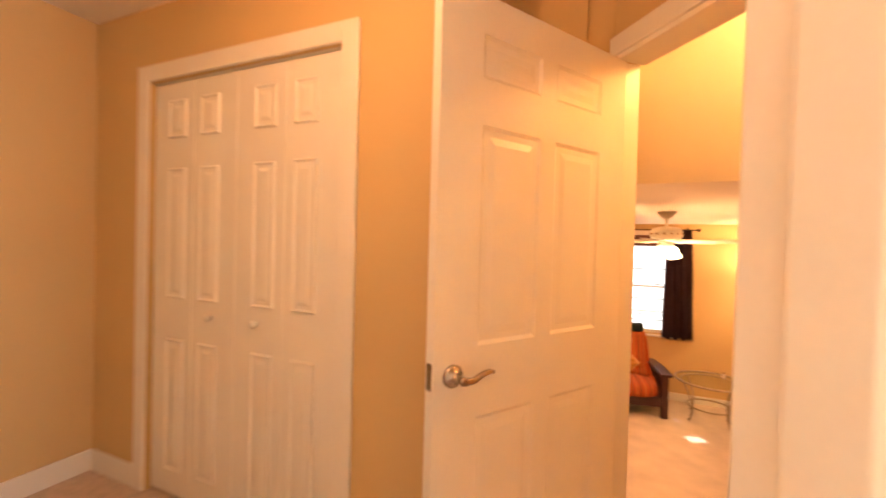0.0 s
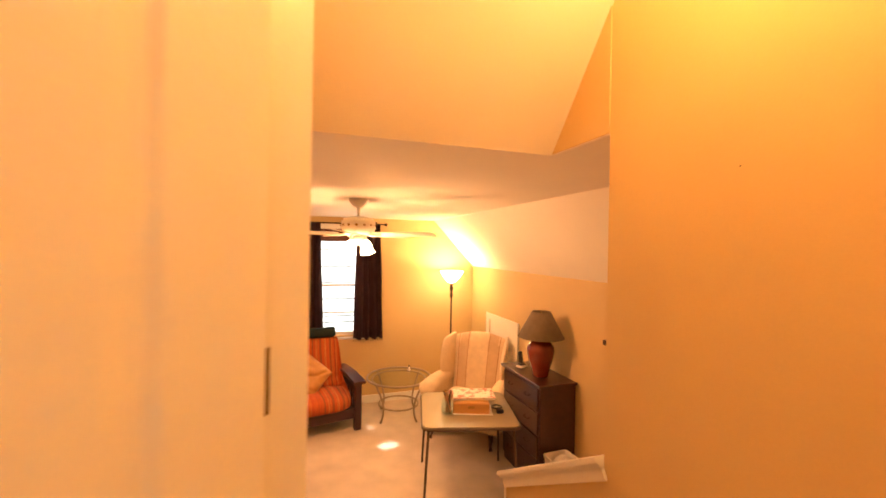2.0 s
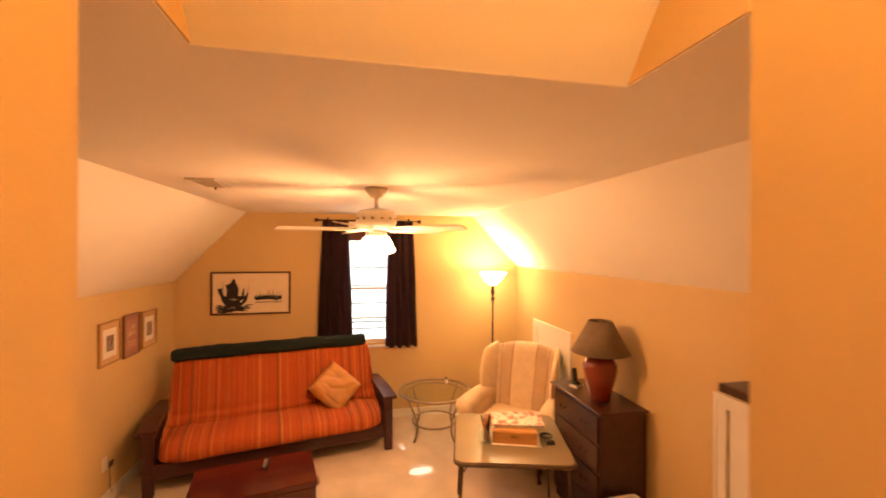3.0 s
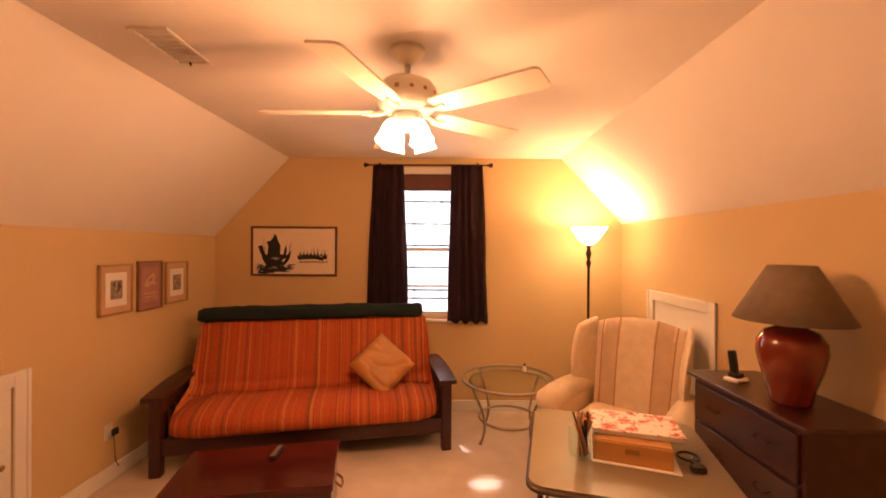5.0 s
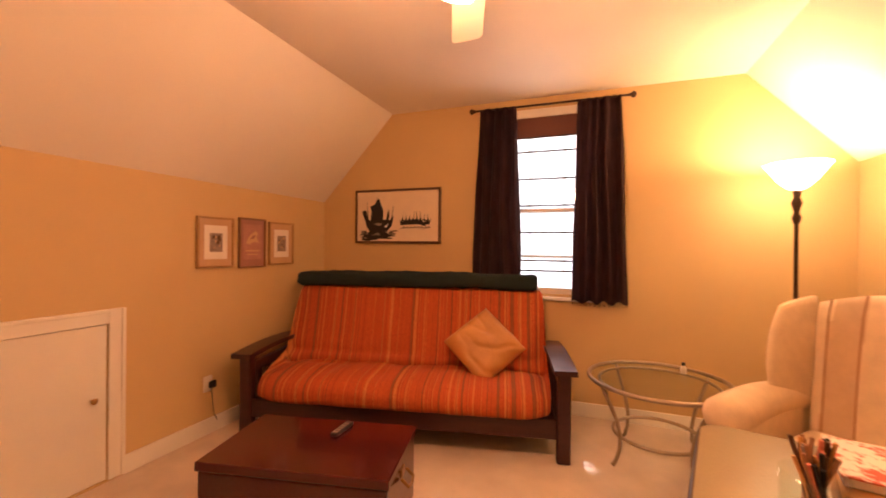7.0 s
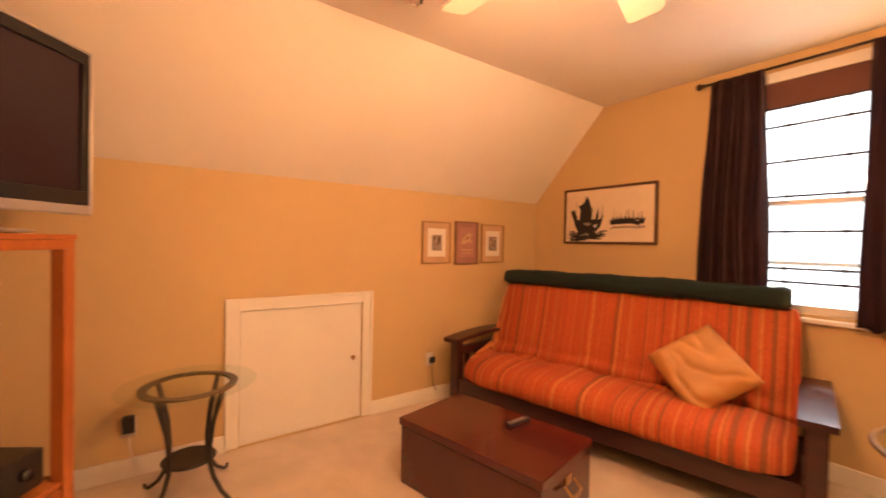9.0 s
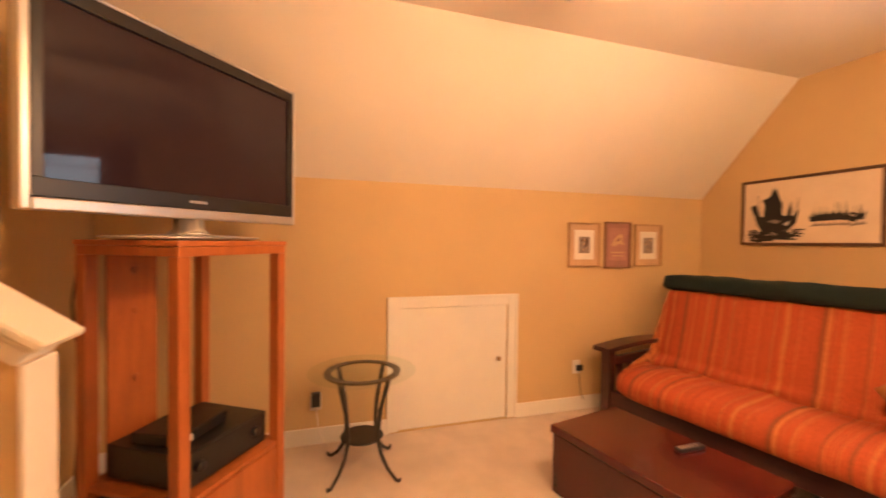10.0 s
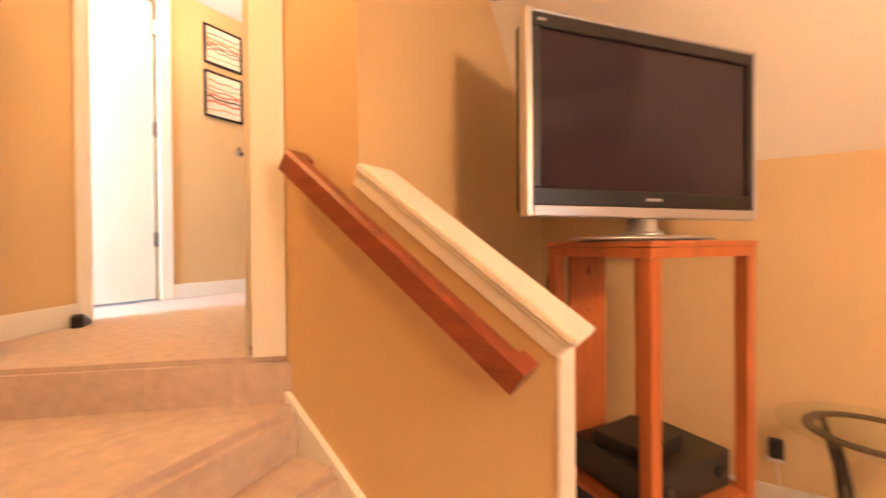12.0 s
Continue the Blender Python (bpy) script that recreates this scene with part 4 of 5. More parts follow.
# ---- floor lamp ----
fl = thing("torchiere_floor_lamp", pose(3.855, 4.62, 0) @ Matrix.Diagonal((1, 1, 1.035, 1)), "dark bronze torchiere floor lamp, lit, with alabaster bowl", "floor lamp")
b = bmesh.new()
lathe(b, [(0.14, 0), (0.145, 0.012), (0.12, 0.025), (0.04, 0.04), (0.018, 0.07), (0.0, 0.07)], 32)
part("base", b, BRONZE, fl, "", True)
b = bmesh.new()
lathe(b, [(0.012, 0.06), (0.012, 0.75), (0.022, 0.77), (0.012, 0.79), (0.012, 1.50), (0.020, 1.52), (0.026, 1.545), (0.014, 1.575), (0.020, 1.60), (0.030, 1.635), (0.016, 1.67), (0.022, 1.70), (0.016, 1.72)], 20)
part("pole", b, BRONZE, fl, "", True)
b = bmesh.new()
lathe(b, [(0.028, 1.715), (0.062, 1.735), (0.102, 1.775), (0.135, 1.825), (0.170, 1.872), (0.165, 1.874), (0.129, 1.832), (0.096, 1.783), (0.057, 1.745), (0.0, 1.728)], 40)
part("bowl_shade", b, BOWLGLASS, fl, "glowing alabaster glass bowl", True)

# ---- wing chair ----
CH = Matrix.Translation((3.81, 3.72, 0)) @ pose(0, 0, 0, 0, 0, -42)
chair = thing("wing_chair", CH, "cream wing chair with tan stripes and rust piping", "armchair")


def chair_back(u, f):
    """A point of the back's front face: u across from -1 to 1, f up from 0 to 1."""
    w = 0.30 + 0.035 * f
    top = 1.125 + 0.055 * math.cos(u * 1.45) - 0.02 * u * u
    z = 0.42 + (top - 0.42) * f
    y = 0.16 + 0.17 * f - 0.035 * (1 - u * u) * math.sin(math.pi * min(1.0, 0.15 + f * 0.8)) + (0.05 * max(0.0, f - 0.88) / 0.12) ** 1.0 * 0.6
    return Vector((u * w, y, z))


b = bmesh.new()
n, rows = 36, 20
front = [[b.verts.new(chair_back(2 * i / n - 1, j / rows)) for i in range(n + 1)] for j in range(rows + 1)]
back = [[b.verts.new(chair_back(2 * i / n - 1, j / rows) + Vector((0, 0.11 - 0.05 * (j / rows) ** 6, -0.012 * (j / rows)))) for i in range(n + 1)] for j in range(rows + 1)]
for g, s in ((front, 1), (back, -1)):
    for j in range(rows):
        for i in range(n):
            q = (g[j][i], g[j][i + 1], g[j + 1][i + 1], g[j + 1][i])
            b.faces.new(q if s > 0 else q[::-1])
for i in range(n):
    b.faces.new((front[rows][i], front[rows][i + 1], back[rows][i + 1], back[rows][i]))
    b.faces.new((front[0][i + 1], front[0][i], back[0][i], back[0][i + 1]))
for j in range(rows):
    b.faces.new((front[j + 1][0], back[j + 1][0], back[j][0], front[j][0]))
    b.faces.new((front[j][n], back[j][n], back[j + 1][n], front[j + 1][n]))
for fc in b.faces:
    x = abs(sum(v.co.x for v in fc.verts) / len(fc.verts))
    fc.material_index = 1 if 0.135 < x < 0.265 else 0
part("backrest", b, [UPHOL, UPHOL2], chair, "cream back with broad tan stripes", True)
for u in (-0.84, -0.43, 0.43, 0.84):
    b = bmesh.new()
    tube(b, [chair_back(u, j / 16) + Vector((0, -0.002, 0)) for j in range(17)], 0.0045, 6)
    part("piping", b, PIPING, chair, "rust piping")
for s in (-1, 1):
    # each wing is a padded shell that sweeps forward from the back and curves in at its foot
    b = bmesh.new()
    nu, nv = 14, 18
    sheets = []
    for side in (0, 1):
        g = []
        for j in range(nv + 1):
            f = j / nv
            z = 0.60 + 0.545 * f
            reach = 0.10 + 0.17 * math.sin(math.pi * min(1.0, 0.22 + f * 0.72)) ** 0.8
            row = []
            for i in range(nu + 1):
                t = i / nu
                y = 0.30 + 0.06 * f - (reach + 0.10) * t
                bulge = 0.042 * math.sin(math.pi * min(1, 0.12 + 0.88 * t)) ** 0.5 * math.sin(math.pi * (0.08 + 0.84 * f)) ** 0.5
                x = 0.325 + 0.03 * f + 0.062 * t + (bulge if side else -bulge * 0.9)
                row.append(b.verts.new((s * x, y, z - 0.05 * t * f ** 3)))
            g.append(row)
        sheets.append(g)
    for g in sheets:
        for j in range(nv):
            for i in range(nu):
                b.faces.new((g[j][i], g[j][i + 1], g[j + 1][i + 1], g[j + 1][i]))
    p, q = sheets
    for j in range(nv):
        for i in (0, nu):
            b.faces.new((p[j][i], p[j + 1][i], q[j + 1][i], q[j][i]))
    for i in range(nu):
        for j in (0, nv):
            b.faces.new((p[j][i], p[j][i + 1], q[j][i + 1], q[j][i]))
    part("wing", b, UPHOL, chair, "padded cream wing", True)
    b = bmesh.new()
    n2 = 20
    rings = []
    for k in range(15):
        t = k / 14
        y = 0.28 - 0.70 * t
        r = (0.072 + 0.026 * t) * (0.55 if k == 14 else 1.0)
        cx, cz = s * (0.395 + 0.035 * t), 0.60 + 0.035 * math.sin(math.pi * t) - 0.02 * t
        rings.append([b.verts.new((cx + 1.08 * r * math.cos(2 * math.pi * m / n2), y - (0.012 if k == 14 else 0), cz + r * math.sin(2 * math.pi * m / n2))) for m in range(n2)])
    for g, h in zip(rings, rings[1:]):
        for m in range(n2):
            b.faces.new((g[m], g[(m + 1) % n2], h[(m + 1) % n2], h[m]))
    b.faces.new(rings[0][::-1])
    b.faces.new(rings[-1])
    part("arm_roll", b, UPHOL, chair, "rolled cream arm", True)
    part("arm_panel", new_box((s * 0.335, -0.40, 0.19), (s * 0.475, 0.30, 0.60), 0.025, None, 3), UPHOL, chair, "", True)
b = bmesh.new()
cushion(b, (0.64, 0.70, 0.17), 0.6, 18, 0.4, Matrix.Translation((0, -0.11, 0.40)), 0.004, 8.0)
part("seat_cushion", b, UPHOL, chair, "loose cream seat cushion", True)
part("seat_frame", new_box((-0.36, -0.38, 0.19), (0.36, 0.30, 0.33), 0.02), UPHOL, chair)
for sx in (-1, 1):
    for y in (-0.34, 0.28):
        b = bmesh.new()
        tube(b, [(sx * 0.36, y, 0.20), (sx * 0.375, y - 0.015, 0.13), (sx * 0.36, y, 0.05), (sx * 0.375, y - 0.02, 0.0)], [0.03, 0.028, 0.017, 0.026], 10)
        part("leg", b, MAHOGANY, chair, "dark carved leg", True)

# ---- card table and what lies on it ----
CT = Matrix.Translation((3.345, 2.71, 0)) @ pose(0, 0, 0, 0, 0, -14.5)
ct = thing("card_table", CT, "square folding card table with olive vinyl top", "table")
b = bmesh.new()
H = 0.428
outline = []
for cx, cy, a0 in ((H - 0.06, H - 0.06, 0), (-H + 0.06, H - 0.06, 90), (-H + 0.06, -H + 0.06, 180), (H - 0.06, -H + 0.06, 270)):
    for k in range(6):
        a = radians(a0 + 18 * k)
        outline.append((cx + 0.06 * math.cos(a), cy + 0.06 * math.sin(a)))
prism(b, [(x, y, 0.712) for x, y in outline], (0, 0, 0.024))
bmesh.ops.bevel(b, geom=list(b.edges), offset=0.005, segments=2, affect="EDGES")
part("tabletop", b, TABLETOP, ct, "olive vinyl top with rounded corners")
b = bmesh.new()
tube(b, [(x * 1.004, y * 1.004, 0.716) for x, y in outline], 0.012, 8, True)
part("rim", b, TABLELEG, ct, "brown steel rim", True)
for sx in (-1, 1):
    for sy in (-1, 1):
        b = bmesh.new()
        tube(b, [(sx * 0.375, sy * 0.375, 0.71), (sx * 0.395, sy * 0.395, 0.36), (sx * 0.41, sy * 0.41, 0.0)], [0.013, 0.012, 0.011], 8)
        tube(b, [(sx * 0.379, sy * 0.379, 0.62), (sx * 0.29, sy * 0.29, 0.712)], 0.005, 6)
        part("leg", b, TABLELEG, ct, "brown steel folding leg", True)
TOPZ = 0.7365
on = lambda x, y, z=TOPZ, rz=0: Matrix.Translation((x, y, z)) @ pose(0, 0, 0, 0, 0, rz)
tray = thing("wooden_art_box", on(3.37, 2.665, TOPZ, -19), "honey wood art box with open tray", "box")
part("body", new_box((-0.17, -0.115, 0), (0.17, 0.115, 0.095), 0.004), LIGHTWOOD, tray)
part("lid", new_box((-0.165, -0.11, 0.0955), (0.165, 0.11, 0.102), 0.003), LIGHTWOOD, tray)
part("clasp", new_box((-0.03, -0.1185, 0.05), (0.03, -0.1155, 0.075), 0.001), BRASS, tray, "small brass clasp")
sheet = thing("white_tray", on(3.378, 2.655, TOPZ - 0.0005, -19), "thin white tray under the art box", "tray")
board = thing("printed_book", on(3.42, 2.725, TOPZ + 0.103, -15), "large white book with red floral print cover", "book")
part("page_block", new_box((-0.20, -0.125, 0.002), (0.195, 0.125, 0.022), 0.002), PAPER, board)
part("cover", new_box((-0.205, -0.13, 0.0225), (0.20, 0.13, 0.027), 0.002), FLORAL, board, "white cover with red flowers")
random.seed(5)
part("tray_rim", new_box((-0.185, -0.128, 0.0007), (0.19, 0.128, 0.004), 0.001), PAPER, sheet)
cup = thing("pencil_cup", on(3.135, 2.645) @ Matrix.Diagonal((1.3, 1.3, 1.1, 1)), "glass jar crowded with paint brushes and pencils", "pencil holder")
b = bmesh.new()
lathe(b, [(0.0, 0.0), (0.045, 0.0), (0.05, 0.006), (0.052, 0.115), (0.048, 0.115), (0.046, 0.010), (0.0, 0.008)], 24)
part("jar", b, GLASS, cup, "clear glass jar", True)
for k in range(44):
    a, r = random.uniform(0, 6.28), random.uniform(0.01, 0.036)
    h = random.uniform(0.14, 0.195)
    b = bmesh.new()
    tube(b, [(r * 0.6 * math.cos(a + 2), r * 0.6 * math.sin(a + 2), 0.012), (r * 0.95 * math.cos(a), r * 0.95 * math.sin(a), h)], [0.0036, 0.004], 6)
    part("brush" if k % 3 else "pencil", b, (PIPING, LIGHTWOOD, INK, ROSE, GREYINK, FRAMEWOOD)[k % 6], cup)
gun = thing("magnifier_clip", on(3.62, 2.575, TOPZ, -100), "black desk magnifier lying on the table", "magnifier")
b = bmesh.new()
tube(b, [(0.045 * math.cos(2 * math.pi * k / 24) - 0.05, 0.045 * math.sin(2 * math.pi * k / 24), 0.012) for k in range(24)], 0.006, 8, True)
part("lens_ring", b, BLACK, gun, "", True)
b = bmesh.new()
lathe(b, [(0.0, 0.010), (0.040, 0.010), (0.040, 0.014), (0.0, 0.014)], 24, (-0.05, 0, 0))
part("lens", b, GLASS, gun, "", True)
part("grip", new_box((-0.004, -0.012, 0), (0.07, 0.012, 0.026), 0.006), BLACK, gun)
part("clip_jaw", new_box((0.05, -0.035, 0), (0.085, 0.03, 0.03), 0.007), BLACK, gun)

# ---- dresser, lamp, phone ----
dr = thing("dresser", pose(0, 0, 0), "dark walnut chest of drawers against the knee wall", "chest of drawers")
DX0, DX1, DY0, DY1 = 3.915, 4.32, 2.32, 3.09
part("body", new_box((DX0 + 0.02, DY0 + 0.02, 0.07), (DX1, DY1 - 0.02, 0.995), 0.004), DRESSERWOOD, dr)
part("top_board", new_box((DX0 - 0.012, DY0 - 0.012, 0.996), (DX1, DY1 + 0.012, 1.02), 0.006), DRESSERWOOD, dr, "polished walnut top")
part("plinth", new_box((DX0 + 0.03, DY0 + 0.03, 0.0), (DX1, DY1 - 0.03, 0.069), 0.003), DRESSERWOOD, dr)
for k in range(4):
    z0 = 0.10 + k * 0.222
    d = part("drawer_front", new_box((DX0 + 0.002, DY0 + 0.045, z0), (DX0 + 0.0195, DY1 - 0.045, z0 + 0.205), 0.005), DRESSERWOOD, dr)
    for y in (DY0 + 0.22, DY1 - 0.22):
        b = bmesh.new()
        tube(b, [(DX0 + 0.002, y - 0.04, z0 + 0.115), (DX0 - 0.018, y - 0.036, z0 + 0.105), (DX0 - 0.02, y, z0 + 0.095), (DX0 - 0.018, y + 0.036, z0 + 0.105), (DX0 + 0.002, y + 0.04, z0 + 0.115)], 0.004, 6)
        part("pull", b, BRONZE, d, "dark bronze bail pull")
tl = thing("table_lamp", pose(4.09, 2.60, 1.0205) @ Matrix.Diagonal((0.89, 0.89, 1.0, 1)), "red glazed ceramic table lamp with taupe shade, unlit", "table lamp")
b = bmesh.new()
lathe(b, [(0.0, 0), (0.085, 0), (0.09, 0.012), (0.10, 0.06), (0.135, 0.16), (0.152, 0.24), (0.148, 0.29), (0.115, 0.335), (0.07, 0.352), (0.065, 0.362), (0.0, 0.362)], 40)
part("ceramic_body", b, TERRACOTTA, tl, "glossy red ginger-jar body", True)
b = bmesh.new()
tube(b, [(0, 0, 0.36), (0, 0, 0.64)], 0.007, 8)
tube(b, [(-0.09, 0, 0.62), (0.09, 0, 0.62)], 0.003, 6)
lathe(b, [(0.022, 0.362), (0.026, 0.38), (0.015, 0.40)], 16)
part("stem", b, BRASS, tl)
b = bmesh.new()
lathe(b, [(0.255, 0.385), (0.100, 0.64), (0.103, 0.641), (0.258, 0.386), (0.255, 0.385)], 48, caps=False)
part("shade", b, SHADECLOTH, tl, "taupe linen cone shade", True)
ph = thing("cordless_phone", pose(4.050, 2.90, 1.0205, 0, 0, 25), "black cordless phone upright in white charging base", "telephone")
part("base", new_box((-0.05, -0.04, 0), (0.05, 0.04, 0.022), 0.008), PAPER, ph, "white charging base")
part("cradle", new_box((-0.032, -0.026, 0.022), (0.032, 0.026, 0.045), 0.006), BLACK, ph)
part("handset", new_box((-0.022, -0.015, 0.03), (0.022, 0.015, 0.165), 0.009, pose(0, 0, 0, -8, 0, 0)), BLACK, ph)

# ---- waste basket by the dwarf wall ----
wb = thing("waste_basket", pose(4.06, 2.155, 0, 0, 0, 3), "square white waste basket lined with crumpled paper", "waste basket")
b = bmesh.new()
loops = []
for r, z in ((0.085, 0.0), (0.09, 0.012), (0.125, 0.395), (0.133, 0.405), (0.131, 0.418), (0.120, 0.416), (0.116, 0.39), (0.082, 0.02)):
    loops.append([b.verts.new((r * (math.cos(t) * abs(math.cos(t)) ** -0.78), r * (math.sin(t) * abs(math.sin(t)) ** -0.78), z + 0.004 * noise.noise(Vector((9 * t, z, 2))))) for t in [2 * math.pi * (k + 0.5) / 40 for k in range(40)]])
for p, q in zip(loops, loops[1:]):
    for k in range(40):
        b.faces.new((p[k], p[(k + 1) % 40], q[(k + 1) % 40], q[k]))
b.faces.new(loops[0][::-1])
b.faces.new(loops[-1])
part("bin", b, PAPER, wb)
b = bmesh.new()
bmesh.ops.create_icosphere(b, subdivisions=4, radius=0.095)
for v in b.verts:
    v.co = Vector((v.co.x, v.co.y, v.co.z * 0.55 + 0.36)) + 0.035 * noise.noise_vector(v.co * 17)
part("crumpled_paper", b, PAPER, wb)

# ---- television and its stand ----
ST = Matrix.Translation((0.850, 0.985, 0)) @ pose(0, 0, 0, 0, 0, 147)
stand = thing("media_tower", ST, "tall orange pine media tower with open sides", "media stand")
SW, SD, SH = 0.300, 0.262, 1.415
for sx in (-1, 1):
    for sy in (-1, 1):
        part("post", new_box((sx * SW, sy * SD, 0), (sx * (SW - 0.052), sy * (SD - 0.052), SH - 0.06), 0.004), PINE, stand)
part("top_board", new_box((-SW - 0.005, -SD - 0.005, SH - 0.022), (SW + 0.005, SD + 0.005, SH), 0.004), PINE, stand)
for sy in (-1, 1):
    part("top_rail", new_box((-SW + 0.001, sy * SD, SH - 0.06), (SW - 0.001, sy * (SD - 0.02), SH - 0.0225), 0.003), PINE, stand)
for sx in (-1, 1):
    part("top_rail", new_box((sx * (SW - 0.001), -SD + 0.021, SH - 0.06), (sx * (SW - 0.021), SD - 0.021, SH - 0.0225), 0.003), PINE, stand)
part("shelf", new_box((-SW + 0.01, -SD + 0.01, 0.40), (SW - 0.01, SD - 0.01, 0.422), 0.003), PINE, stand)
part("drawer_front", new_box((-SW + 0.055, -SD + 0.004, 0.13), (SW - 0.055, -SD + 0.024, 0.395), 0.004), PINE, stand)
# black here puts the shade of the tower's lower side into the colour
part("drawer_box", new_box((-SW + 0.054, -SD + 0.03, 0.13), (SW - 0.054, SD - 0.02, 0.39), 0.003), BLACK, stand, "drawer box coloured black for the shade behind the pine front")
b = bmesh.new()
lathe(b, [(0.008, 0), (0.007, 0.012), (0.015, 0.022), (0.0, 0.03)], 14, (0, -SD + 0.004, 0.27), pose(0, 0, 0, 90, 0, 0))
part("drawer_knob", b, PINE, stand, "", True)
part("back_slat", new_box((-0.20, SD - 0.03, 0.422), (0.02, SD - 0.015, SH - 0.06), 0.003), PINE, stand, "broad pine back board")
for z in (0.80, 1.10, 1.28):
    b = bmesh.new()
    lathe(b, [(0.016, 0), (0.016, 0.006), (0.0, 0.008)], 14, (-0.08, SD - 0.03, z), pose(0, 0, 0, 90, 0, 0))
    part("cable_plug", b, PINE, stand, "pale brown round plug")
avr = thing("av_receiver", ST @ Matrix.Translation((0.0, -0.01, 0.4225)), "black audio receiver on the tower shelf", "receiver")
part("case", new_box((-0.235, -0.19, 0.012), (0.235, 0.20, 0.15), 0.005), BLACK, avr)
part("front_panel", new_box((-0.215, -0.2, 0.014), (0.215, -0.1905, 0.148), 0.003), BLACK, avr)
for x in (-0.19, 0.19):
    part("foot", new_box((x - 0.015, -0.15, 0), (x + 0.015, 0.14, 0.0115)), BLACK, avr)
for x in (-0.16, 0.15):
    b = bmesh.new()
    lathe(b, [(0.024, 0), (0.022, 0.016), (0.0, 0.017)], 18, (x, -0.2, 0.085), pose(0, 0, 0, 90, 0, 0))
    part("dial", b, BLACK, avr, "", True)
box2 = thing("set_top_box", ST @ Matrix.Translation((-0.05, 0.0, 0.5735)) @ pose(0, 0, 0, 0, 0, 8), "black cable box stacked on the receiver", "cable box")
part("case", new_box((-0.15, -0.12, 0), (0.13, 0.11, 0.05), 0.006), BLACK, box2)
part("label_sticker", new_box((-0.14, -0.1225, 0.012), (-0.09, -0.1205, 0.038)), PAPER, box2, "white sticker")
cabl = thing("cables", ST @ Matrix.Translation((0, 0, 0)), "loose black and pale cables behind the tower", "cables")
for k in range(4):
    b = bmesh.new()
    pts = [(-0.275 + 0.016 * k + 0.02 * math.sin(j * 1.1 + k), SD + 0.02 + 0.012 * math.sin(j * 0.9 + 2 * k), 0.01 + 0.115 * j) for j in range(13)]
    tube(b, pts, 0.005, 6)
    part("cable", b, (BLACK, PAPER, BLACK, PAPER)[k], cabl, "", True)

TVM = Matrix.Translation((0.903, 1.002, 0)) @ pose(0, 0, 0, 0, 0, 140.8)
tv = thing("television", TVM, "silver-framed plasma television, switched off, on a tower", "television")
TW, Z0, Z1 = 0.583, 1.507, 2.256
part("back_shell", new_box((-TW + 0.02, 0.0, Z0 + 0.02), (TW - 0.02, 0.085, Z1 - 0.02), 0.015), BLACK, tv)
b = bmesh.new()
box(b, (-TW, -0.035, Z0), (-TW + 0.028, 0.02, Z1), 0.006)
box(b, (TW - 0.012, -0.035, Z0), (TW, 0.02, Z1), 0.004)
box(b, (-TW + 0.028, -0.035, Z0), (TW - 0.012, 0.02, Z0 + 0.042), 0.006)
box(b, (-TW + 0.028, -0.030, Z1 - 0.012), (TW - 0.012, 0.02, Z1), 0.004)
part("silver_frame", b, SILVER, tv, "silver outer frame")
b = bmesh.new()
box(b, (-TW + 0.028, -0.030, Z0 + 0.043), (TW - 0.013, 0.0, Z0 + 0.105), 0.003)
box(b, (-TW + 0.028, -0.030, Z1 - 0.062), (TW - 0.013, 0.0, Z1 - 0.013), 0.003)
box(b, (-TW + 0.028, -0.030, Z0 + 0.105), (-TW + 0.062, 0.0, Z1 - 0.062), 0.003)
box(b, (TW - 0.045, -0.030, Z0 + 0.105), (TW - 0.013, 0.0, Z1 - 0.062), 0.003)
part("black_bezel", b, BLACK, tv)
part("screen", new_box((-TW + 0.06, -0.016, Z0 + 0.10), (TW - 0.043, -0.004, Z1 - 0.06)), SCREEN, tv, "dark glossy screen")
part("logo_bar", new_box((-0.04, -0.0325, Z0 + 0.068), (0.04, -0.0305, Z0 + 0.079)), SILVER, tv)
part("logo_bar", new_box((-TW + 0.05, -0.0325, Z1 - 0.042), (-TW + 0.085, -0.0305, Z1 - 0.034)), SILVER, tv)
b = bmesh.new()
lathe(b, [(0.0, 0.0), (0.085, 0.0), (0.078, 0.012), (0.060, 0.024), (0.056, 0.09), (0.0, 0.09)], 28, (0, 0.03, 1.438))
part("neck", b, SILVER, tv, "short silver neck", True)
b = bmesh.new()
lathe(b, [(0.0, 0.006), (0.330, 0.006), (0.345, 0.011), (0.340, 0.015), (0.24, 0.020), (0.12, 0.025), (0.0, 0.027)], 56)
for v in b.verts:
    v.co = Vector((v.co.x, v.co.y * 0.50 + 0.02, v.co.z + 1.4155))
part("base", b, SILVER, tv, "silver oval foot", True)
b = bmesh.new()
lathe(b, [(0.0, 0.0), (0.30, 0.0), (0.30, 0.0035), (0.0, 0.0035)], 40)
for v in b.verts:
    v.co = Vector((v.co.x, v.co.y * 0.48 + 0.02, v.co.z + 1.4155))
part("base_pad", b, BLACK, tv)

